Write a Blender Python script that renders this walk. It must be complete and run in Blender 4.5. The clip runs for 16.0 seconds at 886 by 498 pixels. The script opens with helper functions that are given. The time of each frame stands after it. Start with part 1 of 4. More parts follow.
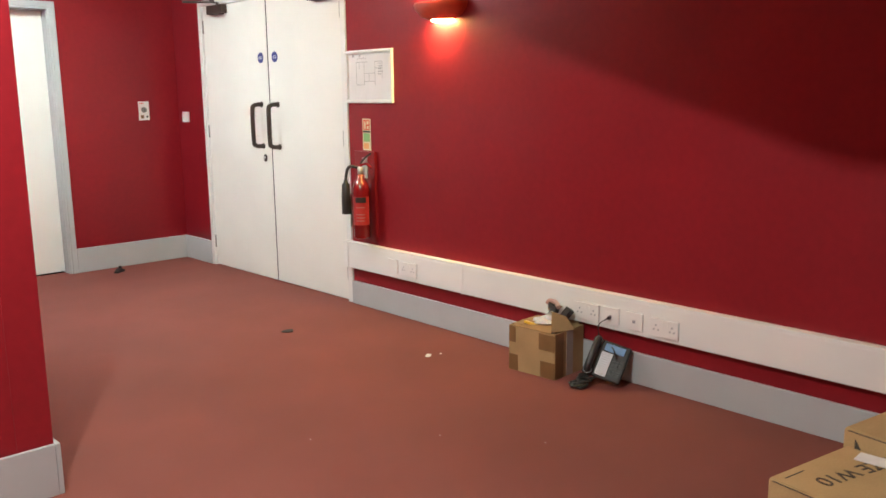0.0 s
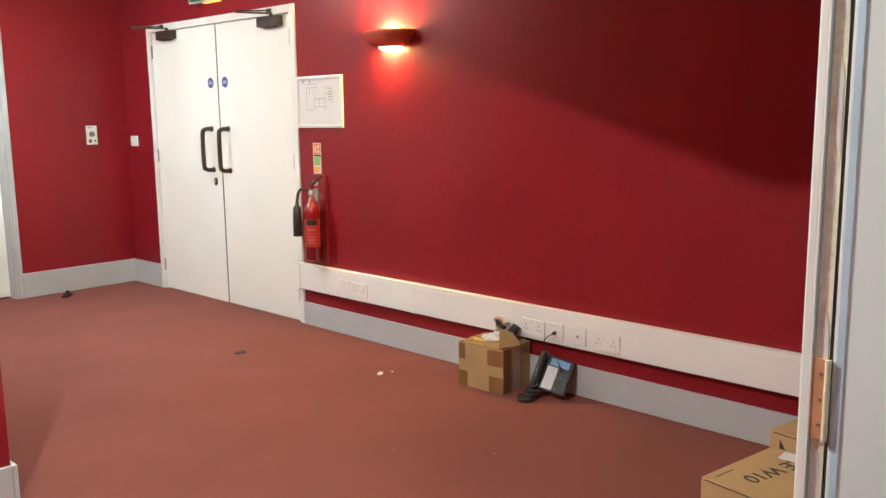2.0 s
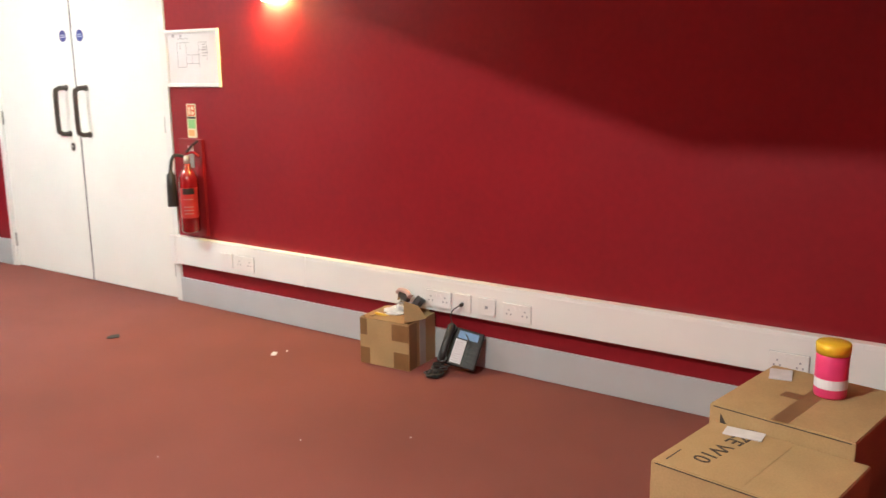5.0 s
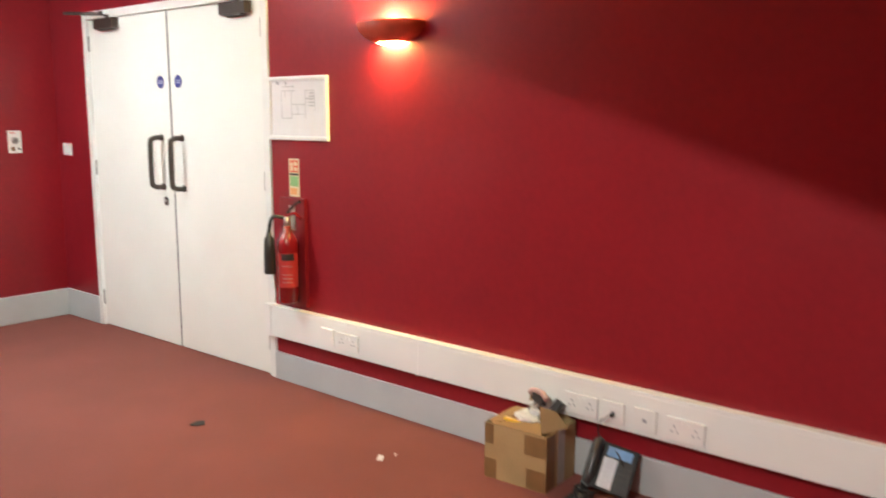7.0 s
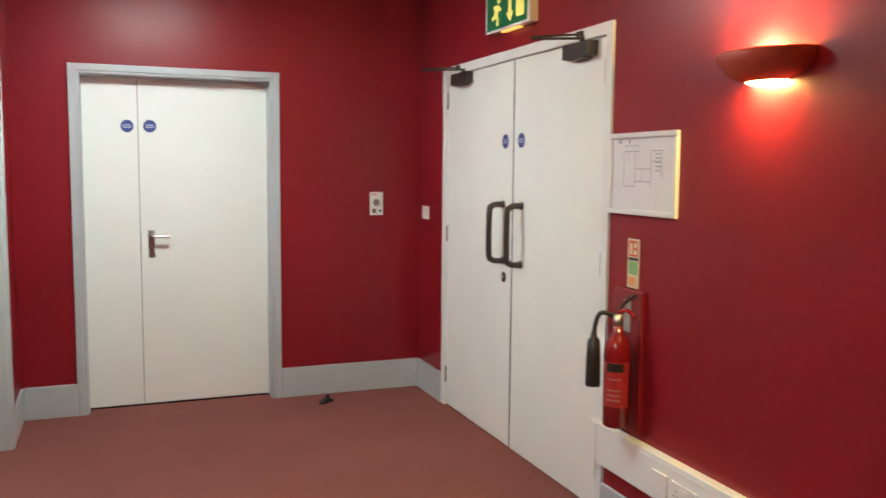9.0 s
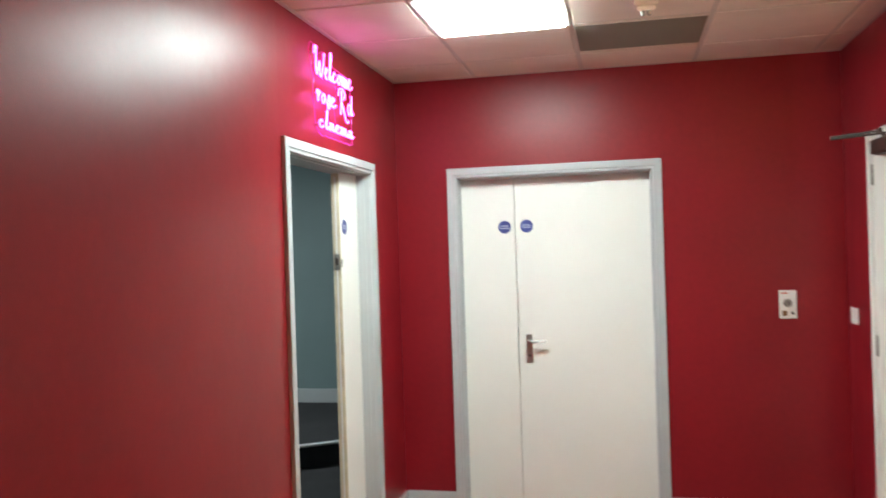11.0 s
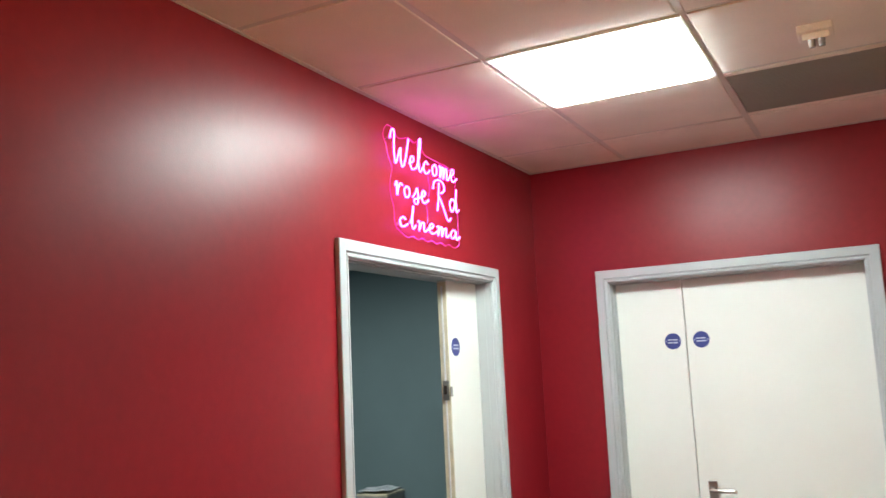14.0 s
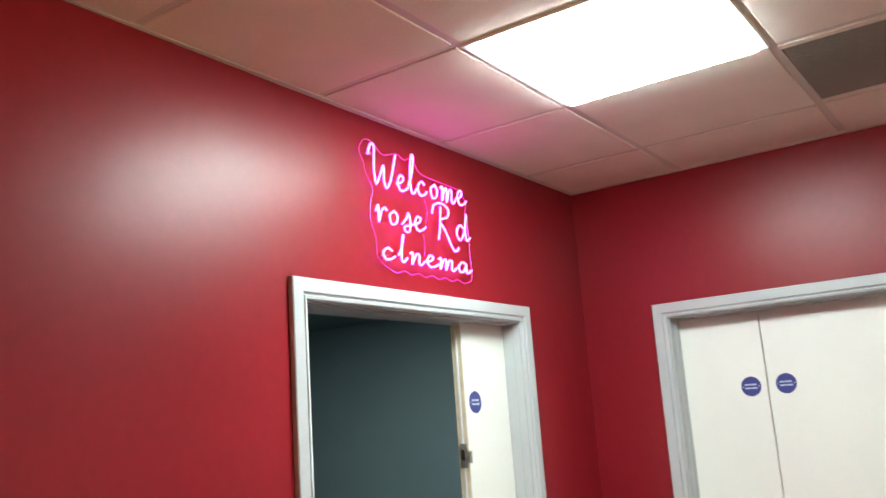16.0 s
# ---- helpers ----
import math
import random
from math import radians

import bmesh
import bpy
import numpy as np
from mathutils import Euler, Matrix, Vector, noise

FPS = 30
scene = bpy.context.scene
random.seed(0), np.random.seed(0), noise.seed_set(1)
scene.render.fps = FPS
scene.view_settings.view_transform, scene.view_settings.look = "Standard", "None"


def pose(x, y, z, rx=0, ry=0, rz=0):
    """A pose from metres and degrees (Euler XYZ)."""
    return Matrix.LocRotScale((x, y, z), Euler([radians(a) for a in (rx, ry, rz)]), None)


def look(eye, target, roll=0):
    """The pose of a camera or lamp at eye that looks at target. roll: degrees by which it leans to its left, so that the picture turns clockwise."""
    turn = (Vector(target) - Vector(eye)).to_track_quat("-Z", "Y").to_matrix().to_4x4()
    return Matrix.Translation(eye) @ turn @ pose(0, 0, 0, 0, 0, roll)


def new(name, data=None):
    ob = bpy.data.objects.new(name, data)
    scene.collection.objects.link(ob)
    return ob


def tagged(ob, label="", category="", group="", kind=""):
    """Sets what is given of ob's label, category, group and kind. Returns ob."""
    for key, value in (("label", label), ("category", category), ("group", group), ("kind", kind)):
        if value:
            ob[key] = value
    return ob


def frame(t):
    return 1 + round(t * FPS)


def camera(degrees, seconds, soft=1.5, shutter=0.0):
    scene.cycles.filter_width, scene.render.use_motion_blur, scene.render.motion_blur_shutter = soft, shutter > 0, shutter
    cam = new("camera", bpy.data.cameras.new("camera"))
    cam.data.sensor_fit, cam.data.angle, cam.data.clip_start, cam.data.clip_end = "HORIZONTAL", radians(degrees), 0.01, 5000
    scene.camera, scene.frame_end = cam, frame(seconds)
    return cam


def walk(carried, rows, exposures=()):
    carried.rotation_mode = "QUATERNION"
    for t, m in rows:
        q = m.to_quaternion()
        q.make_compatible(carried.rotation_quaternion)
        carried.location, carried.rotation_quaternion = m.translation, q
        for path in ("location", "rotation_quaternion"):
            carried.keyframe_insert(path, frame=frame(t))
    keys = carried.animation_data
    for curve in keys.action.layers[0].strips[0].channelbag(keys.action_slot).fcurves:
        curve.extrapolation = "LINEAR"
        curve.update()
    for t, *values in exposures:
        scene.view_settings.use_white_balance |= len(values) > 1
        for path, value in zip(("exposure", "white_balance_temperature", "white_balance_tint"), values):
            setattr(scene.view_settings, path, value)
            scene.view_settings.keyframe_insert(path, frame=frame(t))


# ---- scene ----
cam = camera(55.2, 16.0, shutter=0.5)
PATH = [
    (0, (-0.889, 0.139, 1.391), (0.458, 1.571, 1.027), -0.7),
    (0.5, (-0.89, 0.07, 1.404), (0.467, 1.5, 1.067), 0.2),
    (1, (-0.89, 0.045, 1.403), (0.452, 1.488, 1.062), -1.0),
    (1.5, (-0.962, 0.039, 1.419), (0.43, 1.437, 1.089), -1.8),
    (2, (-0.993, 0.048, 1.407), (0.447, 1.399, 1.092), -0.7),
    (2.5, (-0.997, 0.05, 1.429), (0.429, 1.413, 1.103), -0.7),
    (3, (-1.004, 0.054, 1.428), (0.414, 1.423, 1.09), -1.0),
    (3.5, (-1.015, 0.067, 1.401), (0.421, 1.415, 1.05), -0.9),
    (4, (-0.989, 0.09, 1.414), (0.484, 1.388, 1.03), -1.0),
    (4.2, (-0.959, 0.125, 1.418), (0.541, 1.387, 1.021), -0.8),
    (6.3, (-0.767, 0.803, 1.388), (0.97, 1.716, 0.998), -0.8),
    (6.5, (-0.688, 0.851, 1.398), (0.992, 1.866, 1.016), -0.8),
    (7, (-0.446, 0.958, 1.47), (1.071, 2.222, 1.153), 0.1),
    (7.5, (-0.164, 1.138, 1.521), (1.265, 2.509, 1.241), -0.3),
    (8, (0.03, 1.312, 1.517), (1.341, 2.802, 1.268), -1.6),
    (8.5, (0.316, 1.368, 1.501), (1.272, 3.114, 1.297), -1.0),
    (9, (0.534, 1.537, 1.508), (1.259, 3.392, 1.318), 0.5),
    (9.5, (0.695, 1.71, 1.532), (1.237, 3.628, 1.361), 0.2),
    (10, (0.876, 1.789, 1.535), (1.063, 3.775, 1.399), -1.0),
    (10.2, (1.012, 1.838, 1.566), (1.041, 3.835, 1.452), -1.3),
    (12.3, (1.511, 2.449, 1.648), (0.802, 4.314, 1.78), -2.2),
    (12.5, (1.562, 2.485, 1.645), (0.83, 4.341, 1.782), -2.4),
    (13, (1.534, 2.629, 1.641), (0.794, 4.479, 1.816), -2.5),
    (13.5, (1.472, 2.837, 1.668), (0.7, 4.666, 1.911), -3.2),
    (14, (1.544, 3.027, 1.665), (0.631, 4.785, 1.947), -2.7),
    (14.5, (1.657, 3.211, 1.688), (0.65, 4.911, 1.998), -2.1),
    (15, (1.629, 3.367, 1.681), (0.608, 5.057, 2.001), -2.5),
    (15.5, (1.535, 3.525, 1.697), (0.509, 5.206, 2.045), -2.7),
    (16, (1.567, 3.686, 1.708), (0.459, 5.304, 2.1), -4.1),
]
WB = (6250, 1)
EXPOSURE = [(t, stops, *WB) for t, stops in ((0.0, -0.33), (2.0, -0.2), (4.2, -0.1), (6.3, 0.36), (7.0, -0.13), (7.5, -0.3), (8.0, -0.08), (8.5, -0.58), (9.0, -0.83), (9.5, -0.72), (10.2, -0.67), (12.3, -0.68), (14.5, -0.82), (16.0, -0.87))]
walk(cam, [(t, look(eye, target, roll)) for t, eye, target, roll in PATH], EXPOSURE)

# ---- world and large lights ----
PANEL_POWER, ALCOVE_POWER, ROOM_POWER, CINEMA_POWER = 96.0, 250.0, 13.0, 160.0
LAMP_GLOW = 4600.0
world = bpy.data.worlds.new("world")
world.use_nodes = True
world.node_tree.nodes["Background"].inputs[0].default_value = (0.02, 0.02, 0.022, 1)
world.node_tree.nodes["Background"].inputs[1].default_value = 0.2
scene.world = world


# ---- materials ----
def mat(name, color, rough=0.5, metal=0.0, vary=0.08, scale=3.0, grain=0.0, grain_scale=200.0, bump=0.0, bump_scale=60.0,
        emit=0.0, emit_color=None, trans=0.0, alpha=1.0, coat=0.0, spec=0.5, wave=0.0, wave_scale=6.0):
    m = bpy.data.materials.new(name)
    m.use_nodes = True
    nt = m.node_tree
    b = nt.nodes["Principled BSDF"]
    b.inputs["Roughness"].default_value = rough
    b.inputs["Metallic"].default_value = metal
    b.inputs["Transmission Weight"].default_value = trans
    b.inputs["Alpha"].default_value = alpha
    b.inputs["Coat Weight"].default_value = coat
    b.inputs["Specular IOR Level"].default_value = spec
    tc = nt.nodes.new("ShaderNodeTexCoord")

    def nz(sc, detail):
        n = nt.nodes.new("ShaderNodeTexNoise")
        n.inputs["Scale"].default_value = sc
        n.inputs["Detail"].default_value = detail
        nt.links.new(tc.outputs["Object"], n.inputs["Vector"])
        return n.outputs["Fac"]

    def mul(col, fac, amount):
        r = nt.nodes.new("ShaderNodeMapRange")
        r.inputs["From Min"].default_value, r.inputs["From Max"].default_value = 0.3, 0.7
        r.inputs["To Min"].default_value, r.inputs["To Max"].default_value = 1 - amount, 1 + amount
        nt.links.new(fac, r.inputs["Value"])
        x = nt.nodes.new("ShaderNodeVectorMath")
        x.operation = "SCALE"
        if isinstance(col, tuple):
            x.inputs[0].default_value = col
        else:
            nt.links.new(col, x.inputs[0])
        nt.links.new(r.outputs["Result"], x.inputs["Scale"])
        return x.outputs["Vector"]

    col = tuple(color)
    if vary:
        col = mul(col, nz(scale, 4), vary)
    if grain:
        col = mul(col, nz(grain_scale, 2), grain)
    if isinstance(col, tuple):
        b.inputs["Base Color"].default_value = (*col, 1)
    else:
        nt.links.new(col, b.inputs["Base Color"])
    if vary and rough < 0.9:
        r = nt.nodes.new("ShaderNodeMapRange")
        r.inputs["To Min"].default_value, r.inputs["To Max"].default_value = rough * 0.85, min(1, rough * 1.15)
        nt.links.new(nz(scale * 2.3, 3), r.inputs["Value"])
        nt.links.new(r.outputs["Result"], b.inputs["Roughness"])
    if bump:
        bp = nt.nodes.new("ShaderNodeBump")
        bp.inputs["Strength"].default_value = bump
        bp.inputs["Distance"].default_value = 0.002
        nt.links.new(nz(bump_scale, 5), bp.inputs["Height"])
        if wave:
            wv = nt.nodes.new("ShaderNodeBump")
            wv.inputs["Strength"].default_value = wave
            wv.inputs["Distance"].default_value = 0.01
            nt.links.new(nz(wave_scale, 2), wv.inputs["Height"])
            nt.links.new(wv.outputs["Normal"], bp.inputs["Normal"])
        nt.links.new(bp.outputs["Normal"], b.inputs["Normal"])
    if emit:
        b.inputs["Emission Color"].default_value = (*(emit_color or color), 1)
        b.inputs["Emission Strength"].default_value = emit
    return m


RED = mat("red_wall_paint", (0.23, 0.0105, 0.0175), 0.35, vary=0.07, scale=1.7, grain=0.04, grain_scale=30, bump=0.14, bump_scale=220, spec=0.3, wave=0.15, wave_scale=5.5)
CARPET = mat("red_brown_carpet", (0.185, 0.051, 0.039), 0.97, vary=0.1, scale=1.6, grain=0.28, grain_scale=420, bump=0.9, bump_scale=500)
DOOR = mat("white_door_paint", (0.82, 0.82, 0.77), 0.42, vary=0.03, scale=2.0)
FRAME_WHITE = mat("white_frame_paint", (0.78, 0.78, 0.75), 0.4, vary=0.04, scale=6)
GREY = mat("grey_gloss_paint", (0.46, 0.48, 0.488), 0.32, vary=0.04, scale=4, bump=0.08, bump_scale=70)
TRUNK = mat("white_plastic_trunking", (0.82, 0.82, 0.79), 0.38, vary=0.03, scale=3)
PLATE = mat("white_socket_plastic", (0.82, 0.81, 0.78), 0.3, vary=0.02)
TILE = mat("ceiling_tile", (0.8, 0.72, 0.65), 0.95, vary=0.04, scale=5, grain=0.06, grain_scale=260, bump=0.5, bump_scale=260)
GRID = mat("ceiling_grid_metal", (0.62, 0.58, 0.54), 0.45, vary=0.03)
VENT = mat("vent_grey", (0.25, 0.24, 0.22), 0.6, vary=0.05, grain=0.12, grain_scale=500)
BLACK = mat("black_plastic", (0.022, 0.02, 0.019), 0.38, vary=0.1, scale=20)
RUBBER = mat("dark_rubber", (0.013, 0.011, 0.01), 0.75, vary=0.1, scale=30)
BRONZE = mat("dark_bronze_closer", (0.05, 0.036, 0.03), 0.42, metal=0.3, vary=0.1, scale=15)
HANDLE = mat("dark_brown_handle", (0.045, 0.032, 0.025), 0.3, vary=0.1, scale=20)
STEEL = mat("brushed_steel", (0.6, 0.59, 0.57), 0.3, metal=1.0, vary=0.08, scale=30)
HINGE_GREY = mat("hinge_steel", (0.3, 0.29, 0.27), 0.45, metal=0.7, vary=0.1, scale=40)
BRASS = mat("copper_hinge", (0.66, 0.36, 0.2), 0.42, metal=0.3, vary=0.12, scale=30)
CREAM = mat("raw_cream_wood", (0.68, 0.6, 0.43), 0.65, vary=0.16, scale=14, bump=0.2, bump_scale=80)
BLUE = mat("blue_sign_vinyl", (0.035, 0.045, 0.22), 0.45, vary=0.05)
SIGN_DIM = mat("sign_pale_lettering", (0.5, 0.53, 0.66), 0.45, vary=0.04)
SIGN_WHITE = mat("sign_white", (0.8, 0.8, 0.82), 0.45, vary=0.02)
EXT_RED = mat("extinguisher_red", (0.22, 0.008, 0.011), 0.2, vary=0.05, scale=10, coat=0.5)
BOARD_RED = mat("red_backing_board", (0.2, 0.009, 0.014), 0.3, vary=0.06, scale=6)
PHOTO = mat("photoluminescent_cream", (0.72, 0.62, 0.4), 0.45, vary=0.05, scale=20)
SIGN_RED = mat("sign_red", (0.65, 0.1, 0.05), 0.45, vary=0.05)
SIGN_GREEN = mat("sign_green", (0.25, 0.5, 0.2), 0.45, vary=0.05)
PAPER = mat("white_paper", (0.72, 0.71, 0.72), 0.6, vary=0.04, scale=8)
INK = mat("grey_ink", (0.33, 0.33, 0.35), 0.7, vary=0.15, scale=60)
ALU = mat("satin_aluminium", (0.78, 0.78, 0.76), 0.3, metal=0.2, vary=0.05, scale=10)
CARD = mat("brown_cardboard", (0.4, 0.27, 0.125), 0.8, vary=0.08, scale=7, grain=0.06, grain_scale=150, bump=0.15, bump_scale=60)
CARD_DARK = mat("brown_parcel_tape", (0.21, 0.115, 0.045), 0.32, vary=0.1, scale=12)
CARD_IN = mat("cardboard_inside", (0.3, 0.18, 0.08), 0.85, vary=0.08, scale=9)
TAPE_CLEAR = mat("grey_tape", (0.4, 0.35, 0.31), 0.3, vary=0.08, scale=14)
PRINT = mat("dark_print", (0.05, 0.038, 0.028), 0.75, vary=0.15, scale=40)
CLEAR = mat("clear_plastic", (0.9, 0.9, 0.92), 0.08, vary=0, trans=0.9)
MILKY = mat("milky_plastic_wrap", (0.7, 0.7, 0.72), 0.25, vary=0.08, scale=25)
SCREEN = mat("phone_display", (0.2, 0.36, 0.62), 0.2, vary=0.1, scale=30)
PHONE = mat("phone_dark_grey", (0.009, 0.009, 0.01), 0.5, vary=0.08, scale=25)
LABEL_STRIP = mat("phone_label_strip", (0.66, 0.68, 0.72), 0.4, vary=0.05, scale=40)
TEAL = mat("teal_grey_paint", (0.175, 0.235, 0.242), 0.6, vary=0.04, scale=2)
DARKFLOOR = mat("dark_grey_carpet", (0.022, 0.021, 0.023), 0.95, vary=0.15, scale=4, grain=0.2, grain_scale=300, bump=0.5, bump_scale=300)
OFFWHITE = mat("off_white_wall", (0.7, 0.71, 0.7), 0.6, vary=0.03, scale=2)
DOOR_COOL = mat("cool_white_door_paint", (0.74, 0.8, 0.8), 0.42, vary=0.04, scale=3)
FILM = mat("pale_blue_film", (0.52, 0.66, 0.78), 0.4, vary=0.08, scale=8)
TERRA = mat("terracotta_shade", (0.42, 0.06, 0.03), 0.5, vary=0.08, scale=20)
BULB = mat("bulb_glow", (1.0, 0.62, 0.25), 0.4, vary=0, emit=LAMP_GLOW, emit_color=(1.0, 0.68, 0.2))
MOUTH_GLOW = mat("lower_mouth_glow", (1.0, 0.8, 0.5), 0.4, vary=0, emit=LAMP_GLOW * 0.16, emit_color=(1.0, 0.68, 0.2))
PANEL = mat("led_diffuser", (0.9, 0.9, 0.9), 0.5, vary=0, emit=PANEL_POWER, emit_color=(0.93, 1.0, 0.98))
CINEMA_FILL = mat("cinema_fill_glow", (0.9, 0.9, 0.9), 0.5, vary=0, emit=CINEMA_POWER, emit_color=(0.93, 0.97, 1.0))
ROOM_FILL = mat("room_fill_glow", (0.9, 0.9, 0.9), 0.5, vary=0, emit=ROOM_POWER, emit_color=(0.93, 0.97, 1.0))
NEON = mat("pink_neon_tube", (1.0, 0.3, 0.7), 0.4, vary=0, emit=13.0, emit_color=(1.0, 0.09, 0.72))
NEON_EDGE = mat("magenta_lit_edge", (0.8, 0.05, 0.5), 0.3, vary=0, emit=0.15, emit_color=(1.0, 0.02, 0.55))
EXIT_GREEN = mat("exit_sign_green", (0.01, 0.13, 0.05), 0.4, vary=0, emit=0.12, emit_color=(0.02, 0.45, 0.15))
EXIT_YELLOW = mat("exit_sign_lit", (0.85, 0.75, 0.2), 0.4, vary=0, emit=0.95, emit_color=(1.0, 0.72, 0.12))
EXIT_GLOW = mat("exit_sign_downlight", (0.9, 0.6, 0.2), 0.4, vary=0, emit=2.2, emit_color=(1.0, 0.5, 0.1))
EXIT_BODY = mat("exit_sign_body", (0.6, 0.5, 0.36), 0.4, vary=0.04)
JAMB = mat("part_stripped_cream_jamb", (0.84, 0.8, 0.62), 0.55, vary=0.16, scale=22, grain=0.1, grain_scale=120, bump=0.3, bump_scale=60)
PINK = mat("pink_tub", (0.75, 0.05, 0.18), 0.35, vary=0.05, scale=12)
YELLOW = mat("yellow_lid", (0.8, 0.5, 0.03), 0.35, vary=0.04, scale=12)


# ---- mesh helpers ----
def mesh(name, bm, material, parent=None, m=None, smooth=False):
    me = bpy.data.meshes.new(name)
    bmesh.ops.recalc_face_normals(bm, faces=bm.faces)
    bm.to_mesh(me)
    bm.free()
    me.materials.append(material)
    if smooth:
        for p in me.polygons:
            p.use_smooth = True
    ob = new(name, me)
    if parent is not None:
        ob.parent = parent
    if m is not None:
        ob.matrix_basis = m
    return ob


def part(name, bm, material, parent, label="", m=None, smooth=False):
    return tagged(mesh(name, bm, material, parent, m, smooth), label)


def box(*spans, bevel=0.0, bm=None):
    """A box (or boxes) by (x0, x1, y0, y1, z0, z1)."""
    bm = bm or bmesh.new()
    for x0, x1, y0, y1, z0, z1 in spans:
        r = bmesh.ops.create_cube(bm, size=1)
        bmesh.ops.scale(bm, vec=(abs(x1 - x0), abs(y1 - y0), abs(z1 - z0)), verts=r["verts"])
        bmesh.ops.translate(bm, vec=((x0 + x1) / 2, (y0 + y1) / 2, (z0 + z1) / 2), verts=r["verts"])
        if bevel:
            edges = list({e for v in r["verts"] for e in v.link_edges})
            bmesh.ops.bevel(bm, geom=edges, offset=bevel, segments=2, affect="EDGES", profile=0.6)
    return bm


def cyl(p, q, r, r2=None, seg=20, bm=None):
    bm = bm or bmesh.new()
    p, q = Vector(p), Vector(q)
    d = q - p
    m = Matrix.Translation((p + q) / 2) @ d.to_track_quat("Z", "Y").to_matrix().to_4x4()
    bmesh.ops.create_cone(bm, cap_ends=True, segments=seg, radius1=r, radius2=r if r2 is None else r2, depth=d.length, matrix=m)
    return bm


def lathe(profile, seg=28, turn=360, bm=None):
    bm = bm or bmesh.new()
    vs = [bm.verts.new((r, 0, z)) for r, z in profile]
    es = [bm.edges.new(e) for e in zip(vs, vs[1:])]
    bmesh.ops.spin(bm, geom=vs + es, axis=(0, 0, 1), cent=(0, 0, 0), angle=radians(turn), steps=seg)
    bmesh.ops.remove_doubles(bm, verts=bm.verts, dist=1e-5)
    return bm


def smooth_path(pts, n=6):
    pts = [Vector(p) for p in pts]
    out = []
    for i in range(len(pts) - 1):
        a, b, c, d = pts[max(i - 1, 0)], pts[i], pts[i + 1], pts[min(i + 2, len(pts) - 1)]
        for k in range(n):
            t = k / n
            out.append(0.5 * (2 * b + (c - a) * t + (2 * a - 5 * b + 4 * c - d) * t * t + (3 * b - a - 3 * c + d) * t ** 3))
    return out + [pts[-1]]


def tube(pts, r, seg=8, bm=None, n=6):
    """A round tube along a smoothed line of points."""
    bm = bm or bmesh.new()
    pts = smooth_path(pts, n) if n else [Vector(p) for p in pts]
    rings, side = [], None
    for i, p in enumerate(pts):
        d = (pts[min(i + 1, len(pts) - 1)] - pts[max(i - 1, 0)]).normalized()
        if side is None:
            side = d.orthogonal().normalized()
        side = (side - d * side.dot(d)).normalized()
        up = d.cross(side)
        rings.append([bm.verts.new(p + r * (math.cos(2 * math.pi * k / seg) * side + math.sin(2 * math.pi * k / seg) * up)) for k in range(seg)])
    for a, b in zip(rings, rings[1:]):
        for k in range(seg):
            bm.faces.new((a[k], a[(k + 1) % seg], b[(k + 1) % seg], b[k]))
    bm.faces.new(rings[0][::-1])
    bm.faces.new(rings[-1])
    return bm


def prism(pts, depth, bm=None):
    """A flat outline of (x, y) pushed out along +z by depth."""
    bm = bm or bmesh.new()
    f = bm.faces.new([bm.verts.new((x, y, 0)) for x, y in pts])
    r = bmesh.ops.extrude_face_region(bm, geom=[f])
    bmesh.ops.translate(bm, vec=(0, 0, depth), verts=[v for v in r["geom"] if isinstance(v, bmesh.types.BMVert)])
    return bm


def thing(name, m, label, category, group="", kind=""):
    ob = new(name)
    ob.matrix_basis = m
    ob.empty_display_size = 0.05
    return tagged(ob, label, category, group, kind)


def structure(name, bm, material, label, category):
    return tagged(mesh(name, bm, material), label, category, kind="structure")


def words(body, size, depth=0.0006):
    c = bpy.data.curves.new("words", "FONT")
    c.body, c.size, c.extrude, c.align_x, c.align_y = body, size, depth, "CENTER", "CENTER"
    ob = bpy.data.objects.new("words", c)
    scene.collection.objects.link(ob)
    me = bpy.data.meshes.new_from_object(ob.evaluated_get(bpy.context.evaluated_depsgraph_get()))
    bpy.data.objects.remove(ob)
    bm = bmesh.new()
    bm.from_mesh(me)
    bpy.data.meshes.remove(me)
    return bm


# local frames on the walls: local x runs along the wall to the viewer's right, local y up, local z out of the wall
def on_east(y, z, out=0.0):
    m = Matrix(((0, 0, -1, XE - out), (-1, 0, 0, y), (0, 1, 0, z), (0, 0, 0, 1)))
    return SKEW @ m if y < DD0 else m


def on_north(x, z, out=0.0):
    return Matrix(((1, 0, 0, x), (0, 0, -1, YN - out), (0, 1, 0, z), (0, 0, 0, 1)))


def on_west(y, z, out=0.0):
    return Matrix(((0, 0, 1, out), (1, 0, 0, y), (0, 1, 0, z), (0, 0, 0, 1)))


# ---- the plan ----
XE, YN, HC = 2.493, 7.0, 2.635          # east wall, north wall, ceiling
YA, YS = 3.14, 0.391                    # alcove's north wall, south wall's north face
XA = -2.3                               # alcove's west wall
DD0, DD1, DDH = 4.61, 6.54, 2.125       # double door, outside of its frame
ND0, ND1, DH = 0.31, 1.54, 2.10         # north door, outside of its architrave
WD0, WD1 = 5.25, 6.50                   # west door, outside of its architrave
